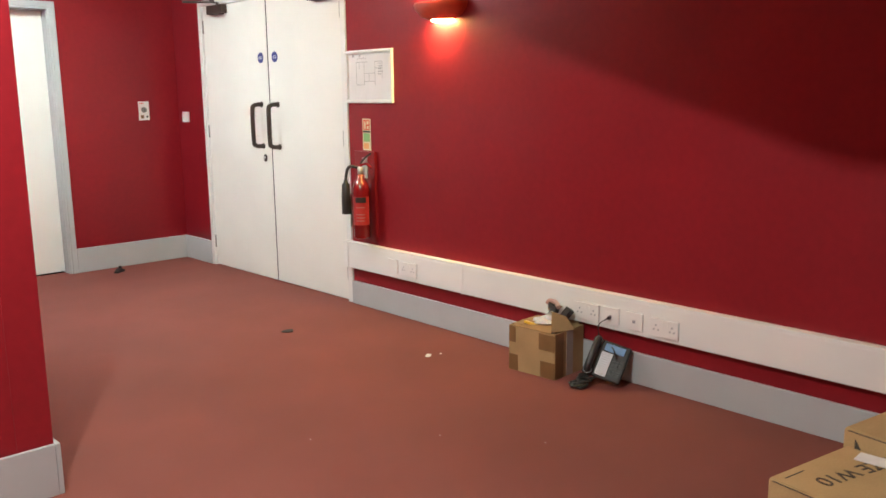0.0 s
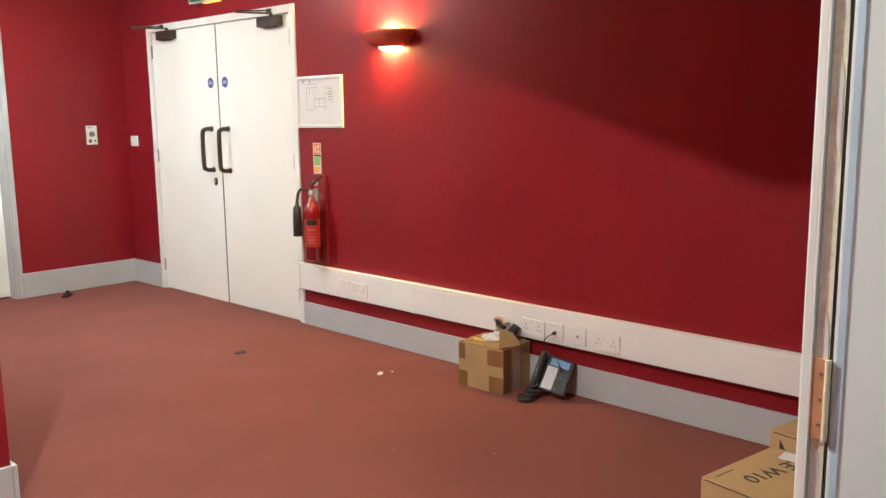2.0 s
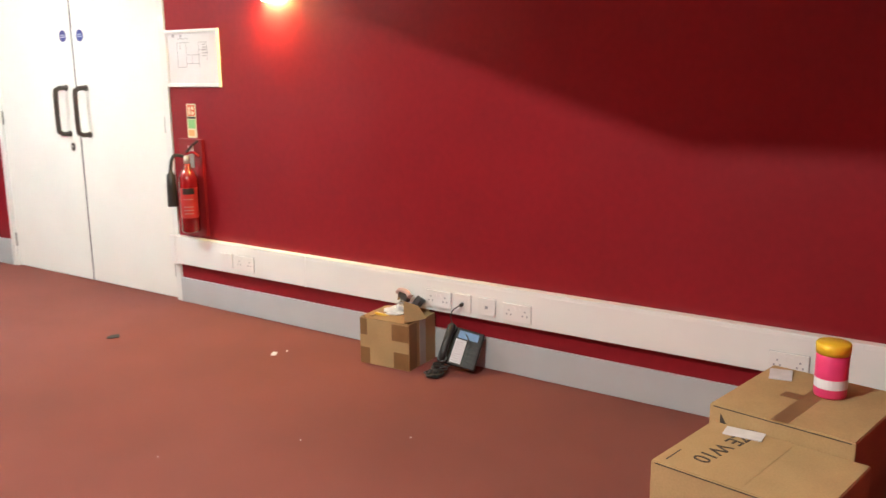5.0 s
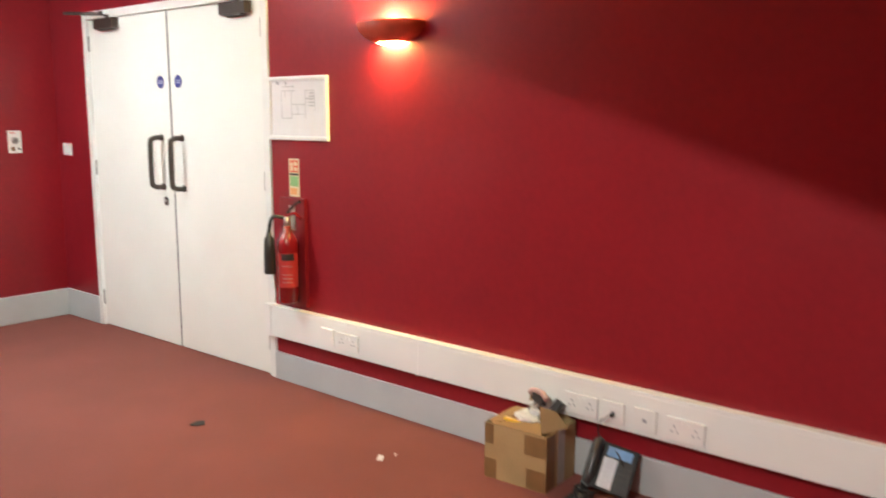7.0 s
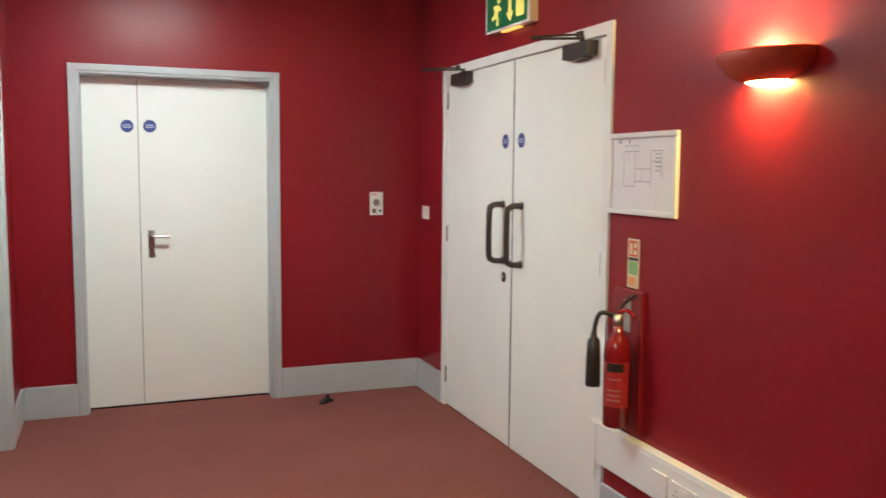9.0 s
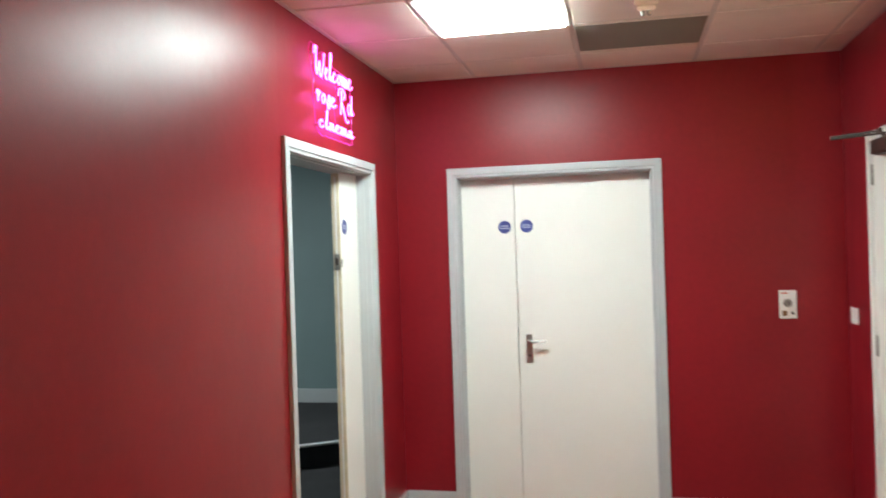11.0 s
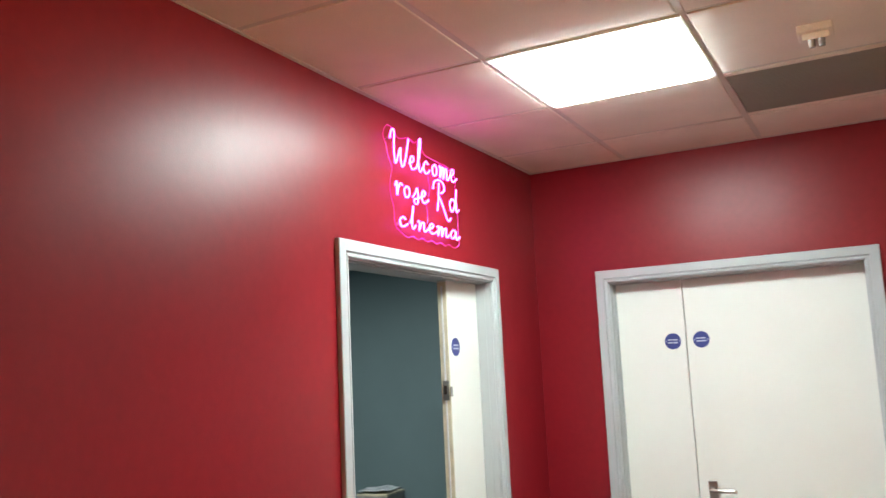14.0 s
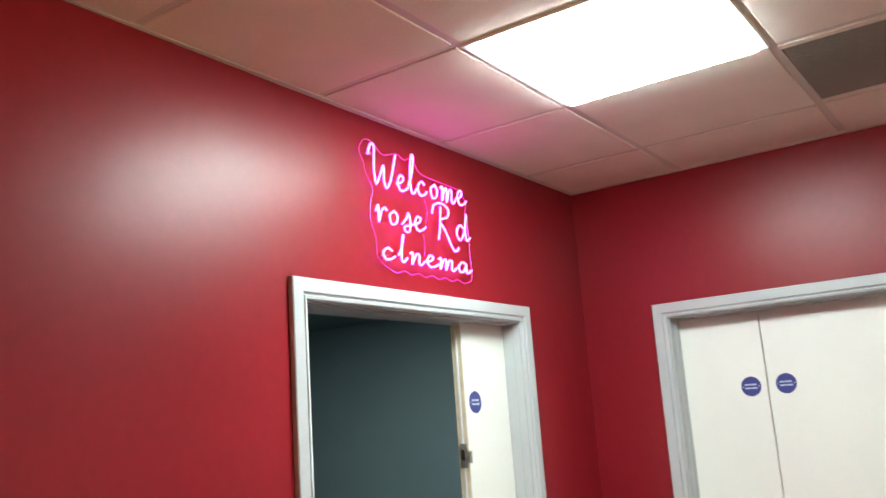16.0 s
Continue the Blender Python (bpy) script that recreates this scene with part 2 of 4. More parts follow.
# the east wall south of the double doors stands slightly out of square
SKEW = Matrix.Translation((XE, DD0, 0)) @ Matrix.Rotation(radians(-0.8), 4, "Z") @ Matrix.Translation((-XE, -DD0, 0))
SKEW_W = Matrix.Translation((0, WD0, 0)) @ Matrix.Rotation(radians(0.95), 4, "Z") @ Matrix.Translation((0, -WD0, 0))
AW = 0.06                               # architrave width

# floor
structure("floor", box((-0.08, XE + 0.1, YS - 0.15, YN + 0.1, -0.1, 0), (XA - 0.1, -0.08, YS - 0.15, YA + 0.1, -0.1, 0)), CARPET, "worn red-brown cut-pile carpet with small marks", "carpet")
structure("floor_cinema", box((-7.0, -0.08, 4.8, 11.0, -0.1, -0.002)), DARKFLOOR, "very dark grey carpet of the cinema room", "carpet")
structure("floor_south", box((XA - 0.1, 1.8, -2.6, YS - 0.15, -0.1, -0.001)), DARKFLOOR, "dark carpet of the room by the entrance", "carpet")

# walls
structure("wall_east", box((XE, XE + 0.12, DD1 - 0.03, YN + 0.1, 0, HC), (XE, XE + 0.12, DD0 + 0.03, DD1 - 0.03, DDH - 0.03, HC)),
          RED, "deep red painted wall with a satin sheen", "wall")
structure("wall_north", box((-0.12, ND0 + 0.03, YN, YN + 0.14, 0, HC), (ND1 - 0.03, XE, YN, YN + 0.14, 0, HC), (ND0 + 0.03, ND1 - 0.03, YN, YN + 0.14, DH - 0.03, HC)),
          RED, "deep red painted end wall with a satin sheen", "wall")
structure("wall_west", box((-0.12, 0, WD0 - 0.02, WD0 + 0.03, 0, HC), (-0.12, 0, WD1 - 0.03, YN, 0, HC), (-0.12, 0, WD0 + 0.03, WD1 - 0.03, DH - 0.03, HC)),
          RED, "deep red satin painted wall round the cinema door", "wall")
structure("wall_west_south", box((-0.12, 0, YA, WD0 - 0.02, 0, HC)), RED, "deep red satin painted wall beside the recess", "wall").matrix_basis = SKEW_W
structure("wall_alcove_north", box((XA, -0.084, YA + 0.001, YA + 0.12, 0, HC)), RED, "deep red painted wall of the entrance recess", "wall")
structure("wall_alcove_west", box((XA - 0.12, XA, YS, YA + 0.12, 0, HC)), RED, "deep red painted wall of the entrance recess", "wall")
structure("wall_south", box((XA, -1.13, YS - 0.11, YS, 0, HC), (0.03, XE, YS - 0.11, YS, 0, HC), (-1.13, 0.03, YS - 0.11, YS, 2.09, HC)),
          RED, "deep red painted wall with the entrance doorway", "wall")
# unseen blocker added over the recess mouth to shade the east wall: level at first, then rising to the ceiling
bm = prism([(YS, 2.252), (1.901, 2.252), (2.97, 2.611), (YA, 2.63), (YA, HC + 0.05), (YS, HC + 0.05)], 0.08)
caster = structure("wall_shadow_caster", bm, RED, "unseen red sloping blocker added to shape the east wall's shadow", "bulkhead")
caster.matrix_basis = Matrix(((0, 0, 1, -0.08), (1, 0, 0, 0), (0, 1, 0, 0), (0, 0, 0, 1)))
structure("wall_east_south", box((XE, XE + 0.12, YS - 0.2, DD0 + 0.03, 0, HC)), RED, "deep red painted wall with lamp and trunking", "wall").matrix_basis = SKEW
# rooms beyond the doors
structure("wall_cinema_north", box((-7.0, -0.12, 10.85, 10.95, 0, 2.8)), TEAL, "dark teal-grey painted wall of the cinema room", "wall")
structure("wall_cinema_west", box((-7.1, -7.0, 4.8, 10.95, 0, 2.8)), TEAL, "dark teal-grey painted wall of the cinema room", "wall")
structure("wall_cinema_south", box((-7.0, -0.12, 4.8, 4.9, 0, 2.8)), TEAL, "dark teal-grey painted wall of the cinema room", "wall")
structure("wall_cinema_east", box((-0.14, -0.04, YN + 0.14, 10.95, 0, 2.8), (-0.16, -0.12, 4.9, WD0 + 0.03, 0, 2.8), (-0.16, -0.12, WD1 - 0.03, YN + 0.14, 0, 2.8), (-0.16, -0.12, WD0 + 0.03, WD1 - 0.03, DH, 2.8)),
          TEAL, "dark teal-grey painted wall of the cinema room", "wall")
structure("ceiling_cinema", box((-7.1, 0, 4.8, 10.95, 2.8, 2.9)), TEAL, "dark ceiling of the cinema room", "ceiling")
structure("baseboard_cinema", box((-7.0, -0.14, 10.832, 10.85, 0, 0.15), bevel=0.003), GREY, "grey painted skirting board of the cinema room", "skirting")
structure("wall_room_south", box((XA - 0.1, 1.8, -2.7, -2.6, 0, HC), (XA - 0.2, XA - 0.1, -2.7, YS - 0.11, 0, HC), (1.8, 1.9, -2.7, YS - 0.11, 0, HC), (XA, -1.13, YS - 0.13, YS - 0.11, 0, HC), (0.03, 1.8, YS - 0.13, YS - 0.11, 0, HC)),
          OFFWHITE, "plain off-white walls of the room by the entrance", "wall")
structure("ceiling_room_south", box((XA - 0.2, 1.9, -2.7, YS - 0.11, HC, HC + 0.1)), OFFWHITE, "plain white ceiling of the entrance room", "ceiling")

# ceiling: tiles in a metal grid, with the light and the vent left open
PX = 0.62                               # tile module across the corridor
GX = [0.495 + PX * (i - 5) for i in range(10)]
GY = [0.56 + 0.603 * i - 0.001 for i in range(-1, 12)]
bm = bmesh.new()
for i, gx in enumerate(GX):
    for gy in GY:
        x0, x1, y0, y1 = max(gx, XA) + 0.012, min(gx + PX, XE) - 0.012, max(gy, YS) + 0.012, min(gy + 0.603, YN) - 0.012
        if x1 - x0 < 0.03 or y1 - y0 < 0.03 or (x1 < 0.1 and gy > YA):
            continue
        cx, cy = gx + PX / 2, gy + 0.3
        if abs(cx - 0.805) < 0.1 and abs(cy - 5.686) < 0.1:
            continue
        if abs(cx - 1.425) < 0.1 and abs(cy - 6.289) < 0.1:
            continue
        box((x0, x1, y0, y1, HC - 0.004, HC + 0.012), bm=bm, bevel=0.004)
structure("ceiling", bm, TILE, "suspended ceiling of off-white mineral fibre tiles", "ceiling")
bm = bmesh.new()
for gx in GX:
    if gx > 0.0:
        box((gx - 0.012, gx + 0.012, YS, YN, HC, HC + 0.02), bm=bm)
for gy in GY:
    if gy > YS:
        box((0.0, XE, gy - 0.012, gy + 0.012, HC + 0.0005, HC + 0.019), bm=bm)
box((0.0, 0.02, YA, YN, HC - 0.006, HC + 0.02), (XE - 0.02, XE, YS, YN, HC - 0.006, HC + 0.02), (0.02, XE - 0.02, YN - 0.02, YN, HC - 0.006, HC + 0.02), bm=bm)
structure("trim_ceiling_grid", bm, GRID, "off-white metal ceiling grid", "ceiling grid")
structure("ceiling_slab", box((XA - 0.1, XE + 0.1, YS, YN + 0.1, HC + 0.1, HC + 0.2)), VENT, "dark void above the ceiling tiles", "ceiling")


# skirting boards
def skirt(name, x0, x1, y0, y1, h):
    bm = box((x0, x1, y0, y1, 0, h), bevel=0.004)
    return structure(name, bm, GREY, "light grey gloss painted skirting board", "skirting")


skirt("baseboard_north_a", 0.018, ND0, YN - 0.018, YN, 0.195)
skirt("baseboard_north_b", ND1, XE - 0.018, YN - 0.018, YN, 0.195)
skirt("baseboard_east_a", XE - 0.018, XE, DD1, YN, 0.195)
skirt("baseboard_east_b", XE - 0.018, XE, YS, DD0, 0.155).matrix_basis = SKEW
skirt("baseboard_west_a", 0, 0.018, WD1, YN, 0.19)
skirt("baseboard_west_b", 0, 0.018, YA - 0.018, WD0, 0.19).matrix_basis = SKEW_W
skirt("baseboard_alcove", XA, 0.034, YA - 0.018, YA, 0.19)


# ---- doors ----
def architrave(ob, w, h, aw, out, material, label=""):
    """A mitred moulding round three sides of local x 0..w, y 0..h, proud of the wall by out."""
    prof = [(0.0, 0.0), (0.0, out - 0.003), (0.003, out), (aw * 0.62, out), (aw * 0.66, out - 0.002), (aw * 0.68, out - 0.007), (aw * 0.76, out - 0.008),
            (aw * 0.8, out - 0.004), (aw * 0.92, out - 0.005), (aw, out - 0.012), (aw, 0.0)]

    def side(ends):
        bm = bmesh.new()
        rows = [[bm.verts.new((*e(d), z)) for d, z in prof] for e in ends]
        for k in range(len(prof)):
            j = (k + 1) % len(prof)
            bm.faces.new((rows[0][k], rows[0][j], rows[1][j], rows[1][k]))
        for r in rows:
            bm.faces.new(r)
        part("architrave", bm, material, ob, label)

    side((lambda d: (d, 0), lambda d: (d, h - d)))
    side((lambda d: (w - d, 0), lambda d: (w - d, h - d)))
    side((lambda d: (d, h - d), lambda d: (w - d, h - d)))


def lining(ob, w, h, aw, depth, material):
    t, o = 0.028, 0.003
    part("lining", box((aw - t + o, aw + o, 0, h - aw, -depth, -0.001)), material, ob)
    part("lining", box((w - aw - o, w - aw + t - o, 0, h - aw, -depth, -0.001)), material, ob)
    part("lining", box((aw + o, w - aw - o, h - aw - o, h - aw + t - o, -depth, -0.001)), material, ob)


def stops(ob, w, h, aw, front, back, material):
    a, t = aw + 0.003, 0.003
    part("stop", box((a, a + t, 0, h - aw - 0.003, back, front), bevel=0.002), material, ob)
    part("stop", box((w - a - t, w - a, 0, h - aw - 0.003, back, front), bevel=0.002), material, ob)
    part("stop", box((a + t, w - a - t, h - aw - 0.003 - t, h - aw - 0.003, back, front), bevel=0.002), material, ob)


def fire_disc(m, r=0.038):
    s = thing("fire_door_sign", m, "round blue vinyl fire door sign with white wording", "sign", "blue fire door signs")
    part("disc", cyl((0, 0, 0), (0, 0, 0.0015), r, seg=32), BLUE, s, "blue disc")
    bars = [(-0.6, -0.18, 0.09), (-0.1, 0.56, 0.09), (-0.6, -0.05, -0.26), (0.03, 0.6, -0.26)]
    part("wording", box(*[(r * x0, r * x1, r * y, r * (y + 0.17), 0.0015, 0.0019) for x0, x1, y in bars]), SIGN_DIM, s, "pale bars of wording")
    for k in (-1, 1):
        part("dot", cyl((k * r * 0.84, 0, 0.0015), (k * r * 0.84, 0, 0.0019), r * 0.07, seg=10), SIGN_DIM, s)
    return s


def lever(ob, x, y, z):
    h = part("handle", box((x - 0.02, x + 0.02, y - 0.085, y + 0.085, z, z + 0.008), bevel=0.003), STEEL, ob, "satin steel lever handle")
    part("lever", tube([(x, y + 0.045, z + 0.008), (x, y + 0.045, z + 0.045), (x + 0.02, y + 0.045, z + 0.055), (x + 0.11, y + 0.045, z + 0.055)], 0.009), STEEL, h, smooth=True)
    part("keyhole", cyl((x, y - 0.04, z + 0.008), (x, y - 0.04, z + 0.0095), 0.007), BLACK, h)


# north door: a wide and a narrow leaf
nd = thing("door_1", on_north(ND0, 0), "white flush door-and-a-half in a grey frame, closed", "door", kind="structure")
W = ND1 - ND0
architrave(nd, W, DH, AW, 0.018, GREY, "light grey painted")
lining(nd, W, DH, AW, 0.14, GREY)
stops(nd, W, DH, AW, -0.05, -0.0945, GREY)
part("leaf", box((AW + 0.005, 0.3815, 0.012, DH - AW - 0.006, -0.135, -0.095), bevel=0.002), DOOR, nd, "narrow white leaf")
part("leaf", box((0.3855, W - AW - 0.005, 0.012, DH - AW - 0.006, -0.135, -0.095), bevel=0.002), DOOR, nd, "wide white leaf")
part("backing", box((AW, W - AW, 0, DH - AW, -0.15, -0.14)), BLACK, nd)
lever(nd, 0.448, 1.025, -0.095)
fire_disc(on_north(0.631, 1.747, -0.0948))
fire_disc(on_north(0.762, 1.749, -0.0948))

# west door: narrow leaf bolted shut, wide leaf swung into the dark room
wd = thing("door_2", on_west(WD0, 0), "grey framed cinema door, wide leaf swung open", "door", kind="structure")
W = WD1 - WD0
architrave(wd, W, DH, AW, 0.018, GREY, "light grey painted")
lining(wd, W, DH, AW, 0.16, GREY)
stops(wd, W, DH, AW, -0.03, -0.0715, GREY)
LW = 0.284                              # width of the narrow leaf
LX = W - AW - 0.005 - LW
leaf = part("leaf", box((LX, W - AW - 0.005, 0.006, DH - AW - 0.006, -0.115, -0.072), bevel=0.002), DOOR, wd, "narrow white leaf, closed")
part("edge_strip", box((LX - 0.0025, LX - 0.0002, 0.006, DH - AW - 0.013, -0.113, -0.074)), CREAM, leaf, "raw cream timber edge")
part("seal", box((LX - 0.0045, LX - 0.0026, 0.02, DH - AW - 0.03, -0.0975, -0.0895)), SIGN_WHITE, leaf)
part("strike_plate", box((LX - 0.0062, LX - 0.0046, 1.54, 1.62, -0.106, -0.078), (LX - 0.0062, LX + 0.012, 1.555, 1.595, -0.0718, -0.0695), bevel=0.0006), HINGE_GREY, leaf, "worn steel strike plate")
part("keeper", box((LX - 0.012, LX - 0.0063, 1.565, 1.6, -0.098, -0.086), bevel=0.001), BRONZE, leaf)
wide = part("leaf", box((0, 0.76, 0.006, DH - AW - 0.013, -0.042, 0), bevel=0.002), DOOR, wd, "wide white leaf, swung open", m=Matrix.Translation((AW + 0.012, 0, -0.075)) @ Matrix.Rotation(radians(104), 4, "Y"))
fire_disc(on_west(6.21, 1.757, -0.0718))

# east double doors in a slim white frame
dd = thing("door_3", on_east(DD1, 0), "pair of white flush doors in white frame, closed", "door", kind="structure")
W = DD1 - DD0
F = 0.052
part("frame", box((0, F, 0, DDH, -0.1, 0.012), bevel=0.003), FRAME_WHITE, dd)
part("frame", box((W - F, W, 0, DDH, -0.1, 0.012), bevel=0.003), FRAME_WHITE, dd)
part("frame", box((F, W - F, DDH - F, DDH, -0.1, 0.0115), bevel=0.003), FRAME_WHITE, dd)
part("stop", box((F, W - F, DDH - F - 0.012, DDH - F, -0.1, -0.052)), FRAME_WHITE, dd)
MEET = DD1 - 5.565
for x0, x1, hx, ho in ((F + 0.003, MEET - 0.0075, F + 0.001, -0.001), (MEET + 0.0075, W - F - 0.003, W - F - 0.007, 0.002)):
    leaf = part("leaf", box((x0, x1, 0.007, DDH - F - 0.004, -0.05, -0.006), bevel=0.002), DOOR, dd, "white flush leaf")
    for hz in (0.2, 1.1, 1.92):
        part("hinge", cyl((hx, hz - 0.05, ho), (hx, hz + 0.05, ho), 0.0065, seg=12), HINGE_GREY, leaf, "steel hinge", smooth=True)
part("backing", box((F, W - F, 0, DDH - F, -0.115, -0.1)), BLACK, dd)
# near-black fill between the leaves, standing in for the gap's shade
part("gap_shade", box((MEET - 0.0073, MEET + 0.0073, 0.007, DDH - F - 0.004, -0.045, -0.009)), RUBBER, dd)


def pull_handle(y):
    h = thing("pull_handle", on_east(y, 1.165, 0.006 - 0.012 + 0.0), "dark brown D-shaped door pull handle", "door handle", "door pull handles")
    part("grip", tube([(0, -0.152, 0), (0, -0.152, 0.045), (0, -0.142, 0.069), (0, -0.112, 0.083), (0, 0.112, 0.083), (0, 0.142, 0.069), (0, 0.152, 0.045), (0, 0.152, 0)], 0.0155, seg=14), HANDLE, h, smooth=True)
    for s in (-1, 1):
        part("rose", cyl((0, s * 0.152, 0), (0, s * 0.152, 0.006), 0.021, seg=20), HANDLE, h)


pull_handle(5.675)
pull_handle(5.455)
lk = thing("door_lock", on_east(5.652, 0.925, -0.006), "dark oval lock cylinder cover", "lock")
bm = cyl((0, 0, 0), (0, 0, 0.009), 0.021, seg=24)
bmesh.ops.scale(bm, vec=(0.85, 1.3, 1), verts=bm.verts)
part("escutcheon", bm, HANDLE, lk)
part("cylinder", cyl((0, 0.004, 0.009), (0, 0.004, 0.012), 0.009), STEEL, lk)
fire_disc(on_east(5.472, 1.653, -0.0058))
fire_disc(on_east(5.66, 1.653, -0.0058))


def closer(y, z, elbow, anchor):
    """A surface door closer: body, cover step, two-piece arm folding out from the wall."""
    c = thing("door_closer", on_east(y, z, -0.006), "dark bronze surface-mounted door closer with folding arm", "door closer", "door closers")
    part("body", box((-0.115, 0.115, -0.032, 0.032, 0, 0.05), bevel=0.004), BRONZE, c)
    part("cover_step", box((-0.07, 0.075, -0.04, -0.032, 0.004, 0.046), bevel=0.002), BRONZE, c)
    part("spindle", cyl((0.02, 0.032, 0.026), (0.02, 0.055, 0.026), 0.012), BRONZE, c)
    part("arm", tube([(0.02, 0.05, 0.026), (elbow[0], 0.058, elbow[1])], 0.0055, n=0), BRONZE, c)
    part("arm", tube([(elbow[0], 0.066, elbow[1]), (anchor, 0.07, 0.024)], 0.005, n=0), BRONZE, c)
    part("bracket", box((anchor - 0.02, anchor + 0.02, 0.058, 0.082, 0.018, 0.034), bevel=0.002), BRONZE, c)


closer(4.865, 2.03, (-0.13, 0.2), 0.0)
closer(6.22, 2.035, (-0.2, 0.2), -0.06)

# entrance doorway in the south wall, hinged leaf folded back into the room
ed = thing("door_4", pose(0, YS, 0), "entrance door frame with bare timber rebate, door open", "door", kind="structure")
part("jamb", box((0.0, 0.03, -0.0205, 0.0, 0, 2.06)), JAMB, ed, "part-stripped cream painted jamb")
part("jamb", box((-1.13, -1.1, -0.115, 0.0, 0, 2.06)), JAMB, ed)
part("head", box((-1.13, 0.03, -0.115, 0.0, 2.06, 2.09)), JAMB, ed)
part("stop", box((-0.005, 0.0, -0.0032, -0.0005, 0, 2.06), bevel=0.001), FRAME_WHITE, ed, "white painted door stop")
part("paint_edge", box((-0.0015, 0.0, -0.0052, -0.0034, 0, 2.06)), GREY, ed)
random.seed(4)
for k in range(22):
    z, hh, y = 0.1 + k * 0.088 + random.uniform(-0.03, 0.03), random.uniform(0.02, 0.07), random.uniform(-0.017, -0.009)
    dy = random.uniform(0.0025, 0.006)
    part("paint_flake", prism([(y - dy, z - hh), (y + dy * 0.4, z - hh * 0.7), (y + dy, z + hh * 0.1), (y + dy * 0.3, z + hh), (y - dy * 0.8, z + hh * 0.6)], 0.0006), FRAME_WHITE, ed,
         m=Matrix(((0, 0, -1, 0), (1, 0, 0, 0), (0, 1, 0, 0), (0, 0, 0, 1))))
part("architrave", box((0.0, 0.062, 0.0, 0.012, 0, 2.12), bevel=0.003), FRAME_WHITE, ed)
part("architrave", box((-1.165, -1.098, 0.0, 0.016, 0, 2.12), bevel=0.003), FRAME_WHITE, ed)
part("architrave", box((-1.098, 0.0, 0.0, 0.012, 2.055, 2.12), bevel=0.003), FRAME_WHITE, ed)
leaf = part("leaf", box((-0.002, 0.028, -0.84, -0.0248, 0.008, 2.05), bevel=0.002), DOOR_COOL, ed, "cool white leaf swung open")
# shade of the hinge gap, put in as a dark strip
part("edge_strip", box((-0.001, 0.026, -0.0246, -0.0232, 0.008, 2.05)), BRONZE, leaf, "dark strip coloured as the shaded gap by the leaf")
part("film", box((-0.0035, -0.002, -0.0375, -0.0295, 0.01, 2.045)), FILM, leaf, "strip of pale blue film")
hin = part("hinge", box((-0.0035, 0.0, -0.0185, -0.0015, 1.024, 1.122), bevel=0.0005), BRASS, ed, "copper coloured butt hinge")
part("knuckle", cyl((-0.005, -0.0215, 1.024), (-0.005, -0.0215, 1.122), 0.0036, seg=12), CREAM, hin, "pale painted knuckle")
for hz in (1.042, 1.073, 1.104):
    part("screw", cyl((-0.0043, -0.0135, hz), (-0.0035, -0.0135, hz), 0.0019, seg=10), HINGE_GREY, hin)

# ---- ceiling fittings ----
pl = thing("ceiling_light", pose(0.805, 5.686, HC), "square white LED panel set in the ceiling, lit", "ceiling light")
part("frame", box((-0.305, 0.305, 0.275, 0.295, -0.008, 0.06), (-0.305, 0.305, -0.295, -0.275, -0.008, 0.06), (-0.305, -0.285, -0.275, 0.275, -0.008, 0.06), (0.285, 0.305, -0.275, 0.275, -0.008, 0.06)), SIGN_WHITE, pl)
# diffuser hangs proud so grazing light on the tiles stands in for glare
part("diffuser", box((-0.284, 0.284, -0.274, 0.274, -0.02, 0.01), bevel=0.008), PANEL, pl, "glowing white diffuser")
al = thing("ceiling_lamp", pose(-0.62, 2.0, HC), "white ceiling lamp holder over the recess, lit", "ceiling lamp")
part("rose", lathe([(0, -0.004), (0.05, -0.005), (0.045, -0.025), (0.02, -0.035), (0.018, -0.09), (0, -0.092)]), SIGN_WHITE, al, smooth=True)
ad_ = bpy.data.lights.new("recess_lamp_light", "POINT")
ad_.energy, ad_.color, ad_.shadow_soft_size = ALCOVE_POWER, (0.97, 1.0, 0.95), 0.01
new("recess_lamp_light", ad_).location = (-0.62, 2.0, 2.5)
# unseen glowing panel, added to brighten the cinema room's walls
cl = thing("ceiling_light", pose(-3.0, 8.2, 2.8), "square glowing panel added unseen to light the cinema room", "ceiling light")
part("diffuser", box((-0.28, 0.28, -0.28, 0.28, -0.016, -0.002)), CINEMA_FILL, cl)
# added fill panel out of view, brightens the open entrance leaf and jamb
rl = thing("ceiling_light", pose(-0.7, -0.9, HC), "square glowing panel added unseen to light the entrance door", "ceiling light")
part("diffuser", box((-0.28, 0.28, -0.28, 0.28, -0.016, -0.002)), ROOM_FILL, rl)

vt = thing("ceiling_vent", pose(1.425, 6.289, HC), "grey perforated ceiling vent plate in white tile", "vent")
part("surround", box((-0.298, 0.298, 0.262, 0.288, -0.004, 0.012)), TILE, vt)
part("surround", box((-0.298, 0.298, -0.288, -0.262, -0.004, 0.012)), TILE, vt)
part("backing", box((-0.296, 0.296, -0.262, 0.262, 0.006, 0.012)), VENT, vt)
for k in range(33):
    part("slat", box((-0.294, 0.294, -0.258 + k * 0.0157, -0.249 + k * 0.0157, -0.003, 0.006)), VENT, vt)

dt = thing("emergency_light", pose(1.44, 5.735, HC), "small white ceiling-mounted twin-lens emergency spotlight", "emergency light")
part("base", box((-0.05, 0.05, -0.06, 0.05, -0.026, -0.003), bevel=0.006), TILE, dt)
part("shade", box((-0.038, 0.038, -0.038, -0.032, -0.045, -0.02), bevel=0.003), TILE, dt)
